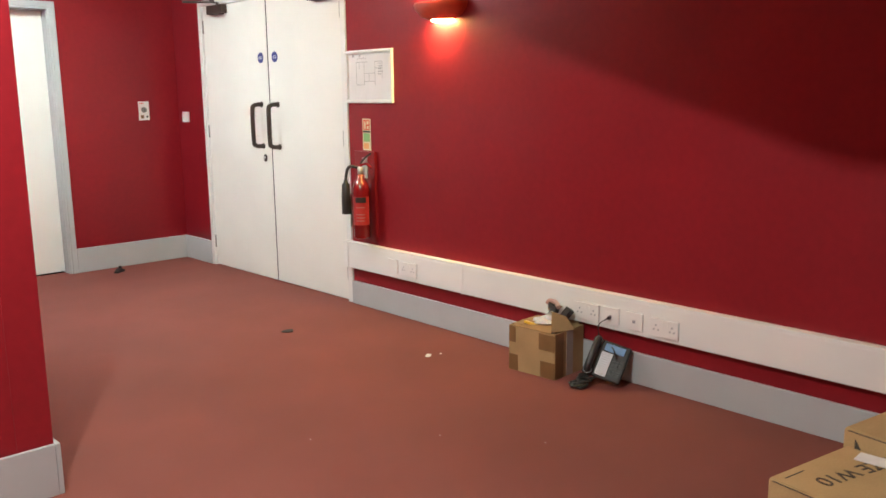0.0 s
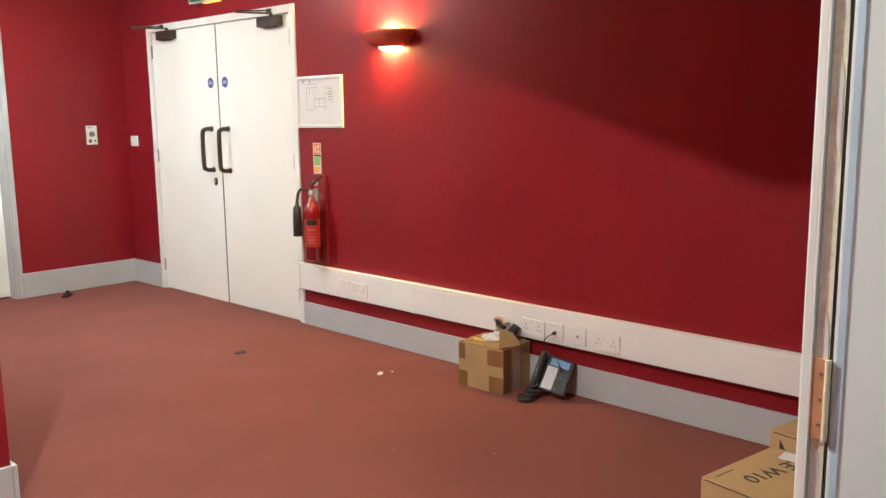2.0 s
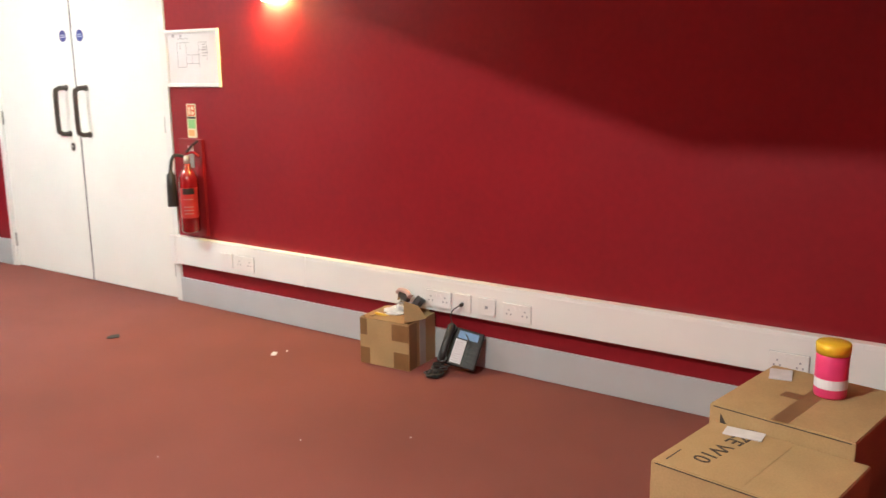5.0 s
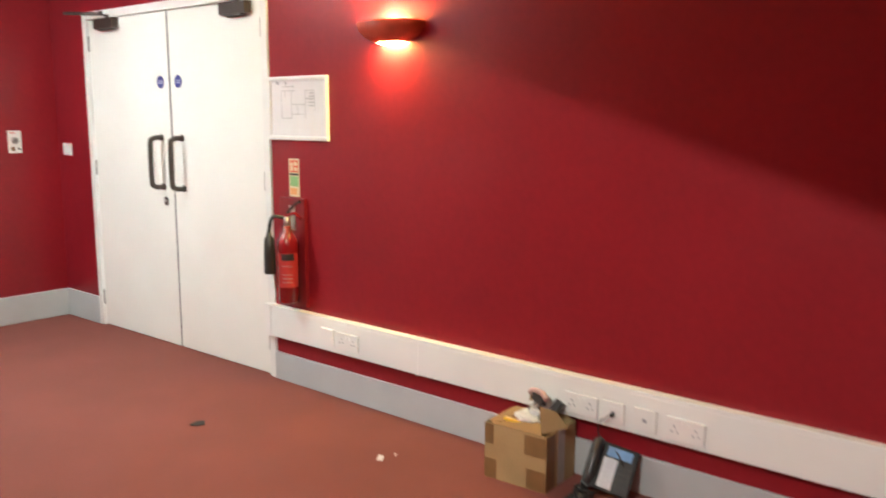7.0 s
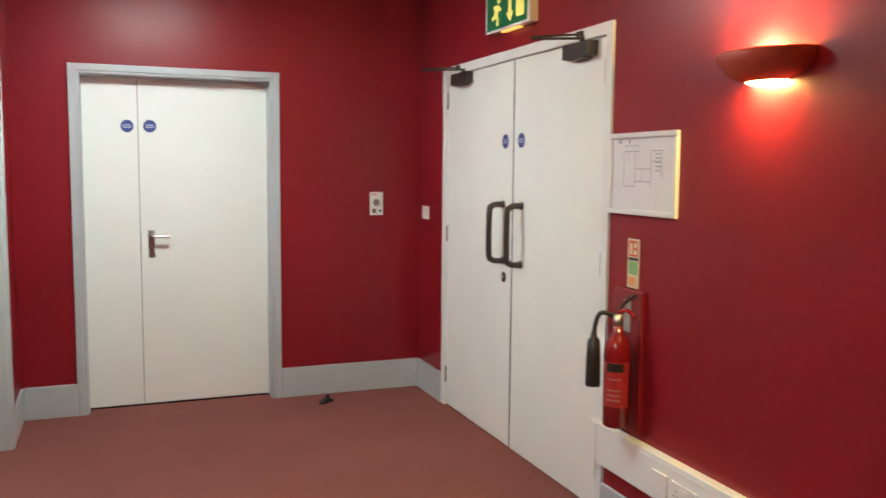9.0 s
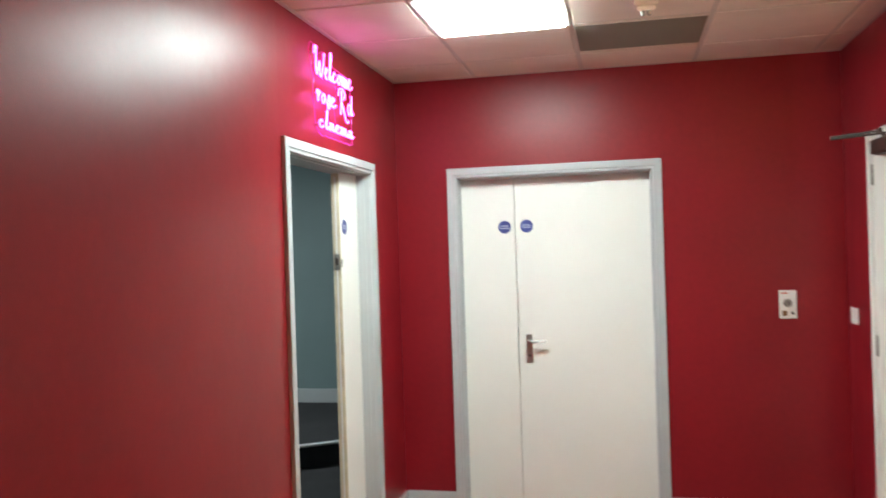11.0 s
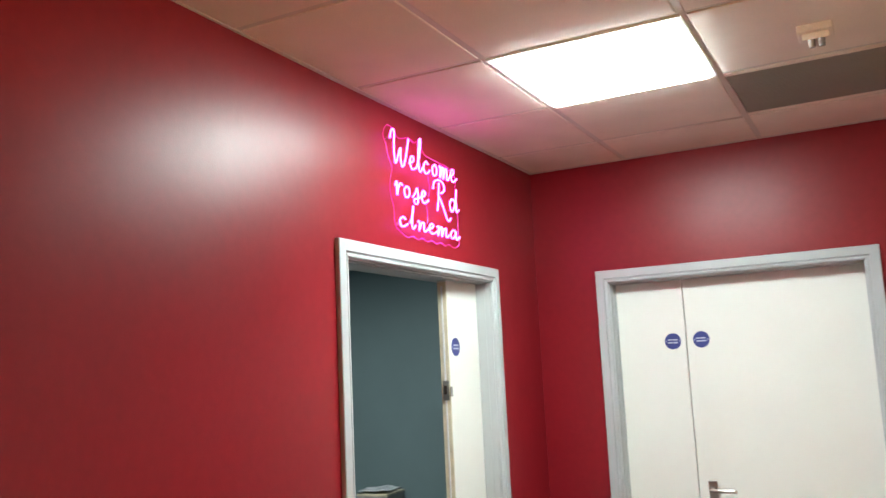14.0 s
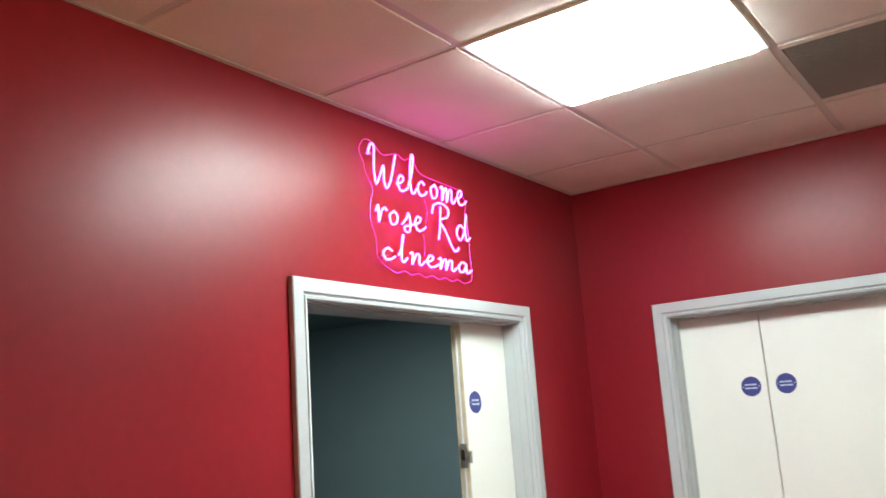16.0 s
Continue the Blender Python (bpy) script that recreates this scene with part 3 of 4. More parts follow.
for s in (-0.014, 0.014):
    part("lens", cyl((s, 0.02, -0.052), (s, 0.02, -0.027), 0.009, 0.011, seg=14), HINGE_GREY, dt, "dull metal lens")

# ---- east wall fittings ----
tr = thing("cable_trunking", on_east(0.0, 0.0), "long white plastic dado cable trunking on the wall", "trunking")
part("body", box((-4.645, -YS, 0.252, 0.425, 0.0, 0.046), bevel=0.003), TRUNK, tr)
part("lid", box((-4.64, -YS - 0.005, 0.262, 0.408, 0.0455, 0.0475), bevel=0.001), TRUNK, tr)
part("joint_cover", box((-3.52, -3.505, 0.2505, 0.4265, 0.001, 0.0492), bevel=0.001), TRUNK, tr)
part("end_cap", box((-4.65, -4.6, 0.25, 0.427, 0.001, 0.0515), bevel=0.004), TRUNK, tr)


def outlet(y, z, w, h, kind):
    o = thing("wall_socket", on_east(y, z, 0.0472), {"double": "white twin mains socket on the trunking", "data": "white network outlet plate on the trunking",
              "blank": "white blank plate on the trunking"}[kind], "socket", "trunking outlets")
    part("plate", box((-w / 2, w / 2, -h / 2, h / 2, 0, 0.009), bevel=0.002), PLATE, o)
    # thin grey rim coloured as the plate's shadow on the trunking
    part("shadow_gap", box((-w / 2 - 0.0015, w / 2 + 0.0015, -h / 2 - 0.0015, h / 2 + 0.0015, 0, 0.0012)), GREY, o)
    if kind == "double":
        for s in (-1, 1):
            for dx, dy in ((0, 0.012), (-0.011, -0.008), (0.011, -0.008)):
                part("pin_hole", box((s * 0.042 + dx - 0.0036, s * 0.042 + dx + 0.0036, dy - 0.0036, dy + 0.0036, 0.009, 0.0094)), INK, o)
            part("rocker", box((s * 0.013 - 0.006, s * 0.013 + 0.006, 0.012, 0.03, 0.009, 0.0125), bevel=0.001), PLATE, o)
    elif kind == "data":
        part("port_frame", box((-0.022, 0.022, -0.022, 0.022, 0.009, 0.0105), bevel=0.001), PLATE, o)
        part("port", box((-0.008, 0.008, -0.008, 0.006, 0.0105, 0.011)), INK, o)
    return o


outlet(2.615, 0.315, 0.146, 0.086, "double")
outlet(2.470, 0.318, 0.09, 0.086, "data")
outlet(2.335, 0.318, 0.09, 0.086, "data")
outlet(2.172, 0.313, 0.146, 0.086, "double")
outlet(3.980, 0.325, 0.146, 0.086, "double")
outlet(4.130, 0.328, 0.09, 0.086, "blank")
outlet(0.980, 0.30, 0.146, 0.086, "double")
sw = thing("light_switch", on_east(6.865, 1.212), "small white square blank switch plate", "switch")
part("plate", box((-0.058, 0.058, -0.043, 0.043, 0, 0.008), bevel=0.002), PLATE, sw)
ky = thing("key_switch", on_north(2.185, 1.268), "white control plate with round metal key switch", "switch")
part("plate", box((-0.045, 0.045, -0.077, 0.077, 0, 0.009), bevel=0.002), PLATE, ky)
part("key_barrel", cyl((0, 0.008, 0.009), (0, 0.008, 0.022), 0.023, 0.02), HINGE_GREY, ky, "dull metal key barrel")
part("key_slot", box((-0.003, 0.003, 0.0, 0.016, 0.022, 0.0225)), BLACK, ky)
part("red_button", box((-0.03, -0.005, -0.062, -0.034, 0.009, 0.014), bevel=0.002), CARD_DARK, ky, "dark red button")
part("indicator", cyl((0.024, -0.048, 0.009), (0.024, -0.048, 0.013), 0.008), BLACK, ky)
part("print", box((-0.035, 0.0, 0.058, 0.065, 0.009, 0.0094)), SIGN_RED, ky)

# framed evacuation plan
fp = thing("framed_floor_plan", on_east(4.375, 1.492), "silver snap-framed evacuation floor plan on white paper", "notice")
w, h = 0.232, 0.164
part("paper", box((-w, w, -h, h, 0.001, 0.008)), PAPER, fp)
part("frame", box((-w, w, h - 0.022, h, 0.002, 0.019), (-w, w, -h, -h + 0.022, 0.002, 0.019), (-w, -w + 0.02, -h + 0.022, h - 0.022, 0.002, 0.018), (w - 0.02, w, -h + 0.022, h - 0.022, 0.002, 0.018), bevel=0.006), ALU, fp, "silver frame")
bm = bmesh.new()
t_ = 0.0014
for x0, y0, x1, y1 in ((-0.13, 0.09, -0.02, 0.09), (-0.13, 0.09, -0.13, -0.05), (-0.13, -0.05, -0.05, -0.05), (-0.05, -0.05, -0.05, 0.09), (-0.05, 0.02, 0.06, 0.02), (0.06, 0.09, 0.06, -0.05),
                       (0.06, 0.05, 0.13, 0.05), (0.0, 0.02, 0.0, -0.03), (-0.05, -0.03, 0.06, -0.03), (0.13, 0.09, 0.13, -0.01), (-0.1, 0.09, -0.1, 0.05), (0.06, 0.09, 0.13, 0.09)):
    box((min(x0, x1) - t_, max(x0, x1) + t_, min(y0, y1) - t_, max(y0, y1) + t_, 0.008, 0.0085), bm=bm)
part("drawing", bm, INK, fp, "grey line drawing of rooms")
for k in range(5):
    part("caption_line", box((0.09, 0.12 + 0.015 * (k % 2), 0.075 - 0.016 * k, 0.08 - 0.016 * k, 0.008, 0.0085)), INK, fp)
    part("caption_line", box((-0.12 + 0.02 * k, -0.108 + 0.02 * k, 0.108 + 0.004 * (k % 2), 0.113 + 0.004 * (k % 2), 0.008, 0.0085)), INK, fp)
part("symbol", box((-0.17, -0.15, 0.122, 0.138, 0.008, 0.0085)), INK, fp)
part("symbol", box((-0.1, -0.085, 0.122, 0.135, 0.008, 0.0085)), INK, fp)

# extinguisher sign, board and extinguisher
es = thing("extinguisher_sign", on_east(4.426, 1.131), "cream photoluminescent extinguisher sign with red and green panels", "sign")
part("plate", box((-0.041, 0.041, -0.1, 0.1, 0, 0.002)), PHOTO, es)
part("red_panel", box((-0.033, 0.033, 0.028, 0.092, 0.002, 0.0026)), SIGN_RED, es, "red pictogram panel")
part("pictogram", box((-0.024, -0.008, 0.036, 0.082, 0.0026, 0.003), (0.004, 0.024, 0.036, 0.055, 0.0026, 0.003), (0.004, 0.024, 0.064, 0.084, 0.0026, 0.003)), PHOTO, es)
part("band", box((-0.036, 0.036, 0.012, 0.024, 0.002, 0.0026)), BLACK, es, "black band")
part("green_panel", box((-0.033, 0.033, -0.045, 0.008, 0.002, 0.0026)), SIGN_GREEN, es)
part("orange_panel", box((-0.033, 0.02, -0.09, -0.055, 0.002, 0.0026)), mat("sign_orange", (0.7, 0.36, 0.14), 0.5), es)
bb = thing("extinguisher_board", on_east(4.432, 0.735), "red painted wooden backing board for the extinguisher", "board")
part("board", box((-0.103, 0.103, -0.29, 0.29, 0, 0.02), bevel=0.003), BOARD_RED, bb)
part("bracket", box((-0.018, 0.03, 0.12, 0.25, 0.02, 0.024), bevel=0.001), STEEL, bb, "steel hanging bracket")

fe = thing("fire_extinguisher", SKEW @ pose(XE - 0.088, 4.388, 0.478), "red CO2 fire extinguisher with black discharge horn", "fire extinguisher")
part("cylinder", lathe([(0, 0), (0.045, 0.002), (0.053, 0.01), (0.054, 0.305), (0.05, 0.335), (0.038, 0.362), (0.022, 0.38), (0.02, 0.41), (0, 0.41)]), EXT_RED, fe, "glossy red cylinder", smooth=True)
valve = part("valve", cyl((0, 0, 0.4), (0, 0, 0.455), 0.019, seg=16), STEEL, fe, "metal valve head", smooth=True)
part("grip", tube([(0.0, 0.0, 0.465), (0.02, -0.035, 0.475), (0.03, -0.075, 0.45)], 0.008), EXT_RED, valve)
part("grip", tube([(0.0, 0.0, 0.475), (0.02, -0.03, 0.515), (0.03, -0.07, 0.54)], 0.0075), BRONZE, valve)
part("hose", tube([(-0.01, 0.01, 0.45), (-0.05, 0.04, 0.46), (-0.07, 0.05, 0.43), (-0.077, 0.056, 0.37)], 0.0095), BLACK, fe, "black hose", smooth=True)
part("horn", lathe([(0, 0), (0.029, 0), (0.03, 0.006), (0.028, 0.12), (0.025, 0.185), (0.013, 0.2), (0.012, 0.215), (0, 0.216)]), BLACK, fe, "black discharge horn", m=Matrix.Translation((-0.077, 0.056, 0.16)), smooth=True)
lab = bmesh.new()
lathe([(0.0546, 0.09), (0.0546, 0.27)], seg=14, turn=130, bm=lab)
lb = part("label", lab, mat("extinguisher_label", (0.42, 0.03, 0.03), 0.35, vary=0.1, scale=30), fe, "faded red label", m=Matrix.Rotation(radians(165), 4, "Z"))
lab = bmesh.new()
lathe([(0.0552, 0.232), (0.0552, 0.268)], seg=10, turn=75, bm=lab)
part("label_band", lab, BLACK, fe, "black label band", m=Matrix.Rotation(radians(190), 4, "Z"))
LABEL_TEXT = mat("label_text", (0.4, 0.2, 0.19), 0.5)
for z in (0.115, 0.135, 0.155, 0.2):
    part("label_line", lathe([(0.0552, z), (0.0552, z + 0.006)], seg=8, turn=60), LABEL_TEXT, fe, m=Matrix.Rotation(radians(195), 4, "Z"))

# running-man exit sign over the double doors
ex = thing("exit_sign", on_east(5.55, 2.325), "illuminated green exit sign box with yellow pictogram", "exit sign")
part("housing", box((-0.25, 0.25, -0.1, 0.1, 0, 0.045), bevel=0.004), EXIT_BODY, ex, "cream housing")
part("rim", box((-0.252, 0.252, -0.102, 0.102, 0.045, 0.054), bevel=0.002), SIGN_WHITE, ex)
part("panel", box((-0.238, 0.238, -0.09, 0.09, 0.054, 0.0555)), EXIT_GREEN, ex, "green panel")
part("arrow", prism([(0.045, -0.07), (0.085, -0.025), (0.058, -0.025), (0.058, 0.07), (0.032, 0.07), (0.032, -0.025), (0.005, -0.025)], 0.001), EXIT_YELLOW, ex, m=Matrix.Translation((0, 0, 0.0556)))
part("doorway", box((0.12, 0.2, -0.06, 0.075, 0.0556, 0.0566)), EXIT_YELLOW, ex)
bm = bmesh.new()
for a, b_, r in (((-0.1, 0.02), (-0.13, -0.02), 0.018), ((-0.13, -0.02), (-0.17, -0.035), 0.009), ((-0.13, -0.02), (-0.1, -0.04), 0.01), ((-0.1, -0.04), (-0.105, -0.075), 0.009), ((-0.1, 0.025), (-0.065, 0.0), 0.008), ((-0.1, 0.025), (-0.15, 0.02), 0.008)):
    cyl((*a, 0.056), (*b_, 0.056), r, seg=8, bm=bm)
bmesh.ops.scale(bm, vec=(1, 1, 0.05), space=Matrix.Translation((0, 0, -0.056)), verts=bm.verts)
cyl((-0.088, 0.055, 0.0556), (-0.088, 0.055, 0.0566), 0.016, seg=16, bm=bm)
part("pictogram", bm, EXIT_YELLOW, ex, "yellow running figure shape")
part("downlight", box((-0.09, 0.11, -0.108, -0.102, 0.012, 0.04)), EXIT_GLOW, ex, "orange lit lens below")

# wall lamp: half bowl open above, its lower opening filled by an added glowing cap
wl = thing("wall_lamp", SKEW @ pose(XE, 3.692, 1.824), "terracotta half-bowl wall uplighter with glowing bulb", "wall lamp")
prof = [(0.184, 0.054), (0.191, 0.057), (0.197, 0.051), (0.186, 0.02), (0.15, -0.014), (0.092, -0.036), (0.086, -0.036), (0.144, -0.009), (0.178, 0.022), (0.184, 0.054)]
bm = lathe(prof, seg=36, turn=180)
bmesh.ops.scale(bm, vec=(1, 0.72, 1), verts=bm.verts)
part("shade", bm, TERRA, wl, "matt terracotta half bowl", m=Matrix.Rotation(radians(90), 4, "Z"), smooth=True)
part("back_plate", box((-0.005, 0, -0.03, 0.03, -0.004, 0.024), bevel=0.001), SIGN_WHITE, wl)
part("bulb", tube([(-0.026, -0.04, 0.04), (-0.026, 0.04, 0.04)], 0.011, n=0, seg=14), BULB, wl, "glowing warm bulb", smooth=True)
# emissive cap added in the lower opening to brighten the wall below
bm = lathe([(0, -0.03), (0.084, -0.031), (0.084, -0.035), (0.06, -0.044), (0.03, -0.049), (0, -0.05)], seg=24, turn=180)
bmesh.ops.scale(bm, vec=(1, 0.72, 1), verts=bm.verts)
part("lens", bm, MOUTH_GLOW, wl, "glowing cap added in the lower opening", m=Matrix.Rotation(radians(90), 4, "Z"), smooth=True)

# ---- neon sign ----
GLYPH = {}
GLYPH["W"] = [[(-.1, .82), (.02, 1.12), (.16, 1.1), (.12, .5), (.18, .05), (.34, .3), (.5, .62), (.5, .2), (.6, 0), (.78, .3), (1.02, 1.05)]]
GLYPH["e"] = [[(0, .22), (.22, .34), (.3, .52), (.17, .58), (.06, .3), (.16, .02), (.34, .06), (.5, .22)]]
GLYPH["l"] = [[(0, .2), (.18, .6), (.28, 1.1), (.2, 1.14), (.1, .6), (.12, .08), (.24, .02), (.36, .2)]]
GLYPH["c"] = [[(.36, .46), (.22, .56), (.06, .3), (.14, .02), (.32, .06), (.46, .22)]]
GLYPH["o"] = [[(.24, .56), (.06, .36), (.12, .03), (.3, .1), (.36, .4), (.24, .56), (.32, .5)]]
GLYPH["m"] = [[(0, .5), (.1, .54), (.06, 0), (.2, .48), (.3, .5), (.28, 0), (.42, .48), (.54, .5), (.52, .1), (.6, .02), (.72, .2)]]
GLYPH["n"] = [[(0, .5), (.1, .54), (.06, 0), (.22, .48), (.34, .5), (.32, .1), (.4, .02), (.52, .2)]]
GLYPH["r"] = [[(0, .4), (.1, .62), (.1, 0), (.2, .4), (.32, .6), (.42, .52)]]
GLYPH["s"] = [[(0, .1), (.2, .4), (.28, .62), (.34, .3), (.3, -.1), (.14, -.16), (.1, .02), (.34, .14), (.46, .2)]]
GLYPH["R"] = [[(-.1, .7), (0, 1), (.3, 1.12), (.56, .98), (.52, .7), (.2, .52), (.4, .2), (.66, -.34), (.8, -.42), (.92, -.28)], [(.26, 1.0), (.2, .4), (.1, -.14)]]
GLYPH["d"] = [[(.34, .46), (.18, .52), (.04, .26), (.14, 0), (.3, .16), (.44, .6), (.5, .98), (.42, .4), (.46, .04), (.62, .16)]]
GLYPH["i"] = [[(0, .25), (.1, .5), (.17, .98), (.2, 1.0), (.12, .5), (.1, .1), (.18, .02), (.3, .2)]]
GLYPH["a"] = [[(.36, .5), (.2, .56), (.05, .28), (.12, .02), (.28, .14), (.38, .5), (.36, .1), (.44, .02), (.6, .22)]]
ADVANCE = {"W": 1.0, "e": .5, "l": .36, "c": .58, "o": .52, "m": .76, "n": .56, "r": .46, "s": .48, "R": .84, "d": .6, "i": .4, "a": .58, " ": .3}
ns = thing("neon_sign", on_west(5.83, 2.347), "pink neon script sign on clear acrylic, lit", "neon sign")


def neon_line(text, x0, x1, base, size, rise=0.0):
    width = sum(ADVANCE[ch] for ch in text)
    sx, x = (x1 - x0) / width, x0
    for ch in text:
        if ch != " ":
            bm = bmesh.new()
            for stroke in GLYPH[ch]:
                tube([(x + px * sx, base + rise * (x - x0) / (x1 - x0) + py * size * (1 if ch in "WRlid" else 0.78), 0.03) for px, py in stroke], 0.0033, seg=8, bm=bm, n=7)
            part("letter", bm, NEON, ns, "glowing pink tube letter " + ch, smooth=True)
        x += ADVANCE[ch] * sx


neon_line("Welcome", -0.25, 0.262, 0.06, 0.11, 0.016)
neon_line("rose", -0.238, 0.012, -0.052, 0.1)
neon_line("Rd", 0.066, 0.268, -0.052, 0.1)
neon_line("cinema", -0.222, 0.262, -0.164, 0.082)
back = [(-0.262, 0.128), (-0.282, 0.165), (-0.255, 0.202), (-0.215, 0.2), (-0.17, 0.172), (-0.1, 0.19), (-0.06, 0.178), (-0.02, 0.192), (0.02, 0.15), (0.1, 0.142), (0.18, 0.138),
        (0.25, 0.13), (0.282, 0.09), (0.272, 0.05), (0.284, 0.0), (0.286, -0.1), (0.288, -0.17)]
back += [(0.272 - 0.0365 * k, -0.186 - 0.009 * (k % 2)) for k in range(13)] + [(-0.218, -0.16), (-0.224, -0.1), (-0.246, -0.04), (-0.24, 0.01), (-0.226, 0.05), (-0.252, 0.09)]
# edge and cords emit faint magenta in place of light caught from the letters
part("edge_glow", tube([(x, y, 0.014) for x, y in back + back[:1]], 0.0016, seg=6, n=4), NEON_EDGE, ns, "magenta lit acrylic edge")
part("cord", tube([(0.02, 0.06, 0.026), (0.03, 0.02, 0.026), (0.02, -0.02, 0.026)], 0.0014, seg=6), NEON_EDGE, ns)
part("cord", tube([(0.0, -0.06, 0.026), (0.005, -0.09, 0.026), (0.0, -0.13, 0.026)], 0.0014, seg=6), NEON_EDGE, ns)
for x, y in ((-0.235, 0.16), (0.255, 0.13), (-0.185, -0.15), (0.265, -0.15)):
    part("standoff", cyl((x, y, 0.0), (x, y, 0.02), 0.005, seg=12), STEEL, ns)


# ---- floor things ----
def flap(w, d, angle, m, parent, material=None):
    return part("flap", box((-w / 2, w / 2, 0, d, -0.002, 0.002)), material or CARD, parent, m=m @ Matrix.Rotation(radians(angle), 4, "X"))


cb = thing("cardboard_box", pose(2.318, 2.795, 0, 0, 0, 3), "small taped cardboard box with open flaps, full", "box")
w, d, h, t_ = 0.12, 0.143, 0.232, 0.004
part("wall", box((-w, -w + t_, -d, d, 0, h)), CARD, cb)
part("wall", box((w - t_, w, -d, d, 0, h)), CARD, cb)
part("wall", box((-w + t_, w - t_, -d, -d + t_, 0, h)), CARD, cb)
part("wall", box((-w + t_, w - t_, d - t_, d, 0, h)), CARD, cb)
part("base", box((-w + t_, w - t_, -d + t_, d - t_, 0, 0.004)), CARD, cb)
for z0, y0, y1 in ((0.0, -0.142, -0.055), (0.0, 0.085, 0.142), (0.138, -0.142, -0.045), (0.145, 0.1, 0.142)):
    part("tape", box((-w - 0.0012, -w, y0, y1, z0 + 0.002, z0 + 0.084)), CARD_DARK, cb, "brown tape patch")
part("tape", box((-w + 0.004, -0.05, -d - 0.001, -d, 0.002, h - 0.004)), CARD_DARK, cb, "brown tape strip")
part("tape", box((-0.025, 0.03, -d - 0.0012, -d, 0.002, h - 0.002)), TAPE_CLEAR, cb, "greyish tape strip")
bm = prism([(-0.075, 0), (0.06, 0), (0.03, 0.07), (-0.04, 0.105)], 0.004)
part("flap", bm, CARD, cb, "torn flap standing up", m=Matrix.Translation((-0.04, -d + 0.006, h)) @ Matrix.Rotation(radians(-22), 4, "Z") @ Matrix.Rotation(radians(62), 4, "X"))
part("flap", prism([(-0.1, 0), (0.1, 0), (0.08, 0.09), (-0.07, 0.075)], 0.004), CARD_IN, cb, "flap folded up against the wall", m=Matrix.Translation((w - 0.006, -0.02, h)) @ Matrix.Rotation(radians(90), 4, "Z") @ Matrix.Rotation(radians(80), 4, "X"))
flap(0.23, 0.08, 12, Matrix.Translation((-w, 0, h)) @ Matrix.Rotation(radians(-90), 4, "Z"), cb, CARD_IN)
flap(0.2, 0.07, 8, Matrix.Translation((0.0, d, h)) @ Matrix.Rotation(radians(180), 4, "Z"), cb, CARD_IN)
bm = bmesh.new()
bmesh.ops.create_icosphere(bm, subdivisions=3, radius=0.06)
for v in bm.verts:
    v.co *= 0.8 + 0.8 * noise.noise(v.co * 28)
bmesh.ops.scale(bm, vec=(1.3, 1.1, 0.75), verts=bm.verts)
wr = tagged(mesh("plastic_wrap", bm, MILKY, m=pose(2.33, 2.8, 0.24)), "crumpled milky plastic wrap stuffed in the box", "packaging")
pk = thing("spray_head", pose(2.36, 2.8, 0.275, 8, -12, 70), "black trigger spray head sticking out of the box", "spray bottle")
part("bottle", lathe([(0, -0.12), (0.028, -0.12), (0.03, -0.02), (0.014, 0.015), (0.014, 0.03), (0, 0.03)], seg=18), CLEAR, pk, smooth=True)
part("trigger_head", box((-0.045, 0.03, -0.012, 0.012, 0.03, 0.06), (-0.03, -0.022, -0.008, 0.008, 0.0, 0.03), bevel=0.003), BLACK, pk)
part("shroud", tube([(-0.06, 0.01, 0.068), (-0.02, 0.0, 0.075), (0.035, 0.0, 0.062), (0.06, -0.005, 0.04)], 0.012, seg=10), mat("dusty_pink_plastic", (0.45, 0.3, 0.28), 0.4), pk)
ad = thing("power_adapter", pose(2.36, 2.71, 0.285, 30, 25, 10), "black plug-in power adapter on the box contents", "adapter")
part("body", box((-0.024, 0.024, -0.016, 0.016, -0.04, 0.045), bevel=0.004), BLACK, ad)
part("cable", tube([(0, 0, -0.028), (0.01, 0.02, -0.05), (0.0, 0.03, -0.09)], 0.003, seg=6), BLACK, ad)

tagged(mesh("paper_packet", box((-0.05, 0.05, -0.035, 0.035, -0.006, 0.006), bevel=0.003), YELLOW, m=pose(2.28, 2.85, 0.236, 10, 14, 25)), "small yellow packet on top of the box", "packet")
# desk phone leaning against the skirting
ph = thing("desk_phone", pose(2.3, 2.445, 0.034, 0, 0, -60) @ pose(0, 0, 0.0, 56, 0, 0) @ pose(0, 0, 0, 0, 0, -16) @ Matrix.Scale(0.93, 4), "dark grey desk phone leaning against the skirting", "telephone")
part("body", box((-0.1, 0.1, 0.0, 0.2, 0.0, 0.03), bevel=0.008), PHONE, ph)
part("foot", box((-0.08, 0.08, 0.1, 0.19, -0.02, 0.0), bevel=0.006), PHONE, ph)
part("display", box((-0.03, 0.075, 0.145, 0.185, 0.03, 0.033), bevel=0.001), SCREEN, ph, "pale blue display")
part("label_strip", box((-0.036, 0.022, 0.012, 0.138, 0.03, 0.032)), LABEL_STRIP, ph, "white label strip")
for k in range(9):
    part("label_rule", box((-0.033, 0.008, 0.022 + 0.0125 * k, 0.0235 + 0.0125 * k, 0.032, 0.0324)), INK, ph)
for r in range(4):
    for c in range(3):
        part("key", box((0.032 + c * 0.02, 0.046 + c * 0.02, 0.03 + r * 0.025, 0.046 + r * 0.025, 0.03, 0.034), bevel=0.001), BLACK, ph)
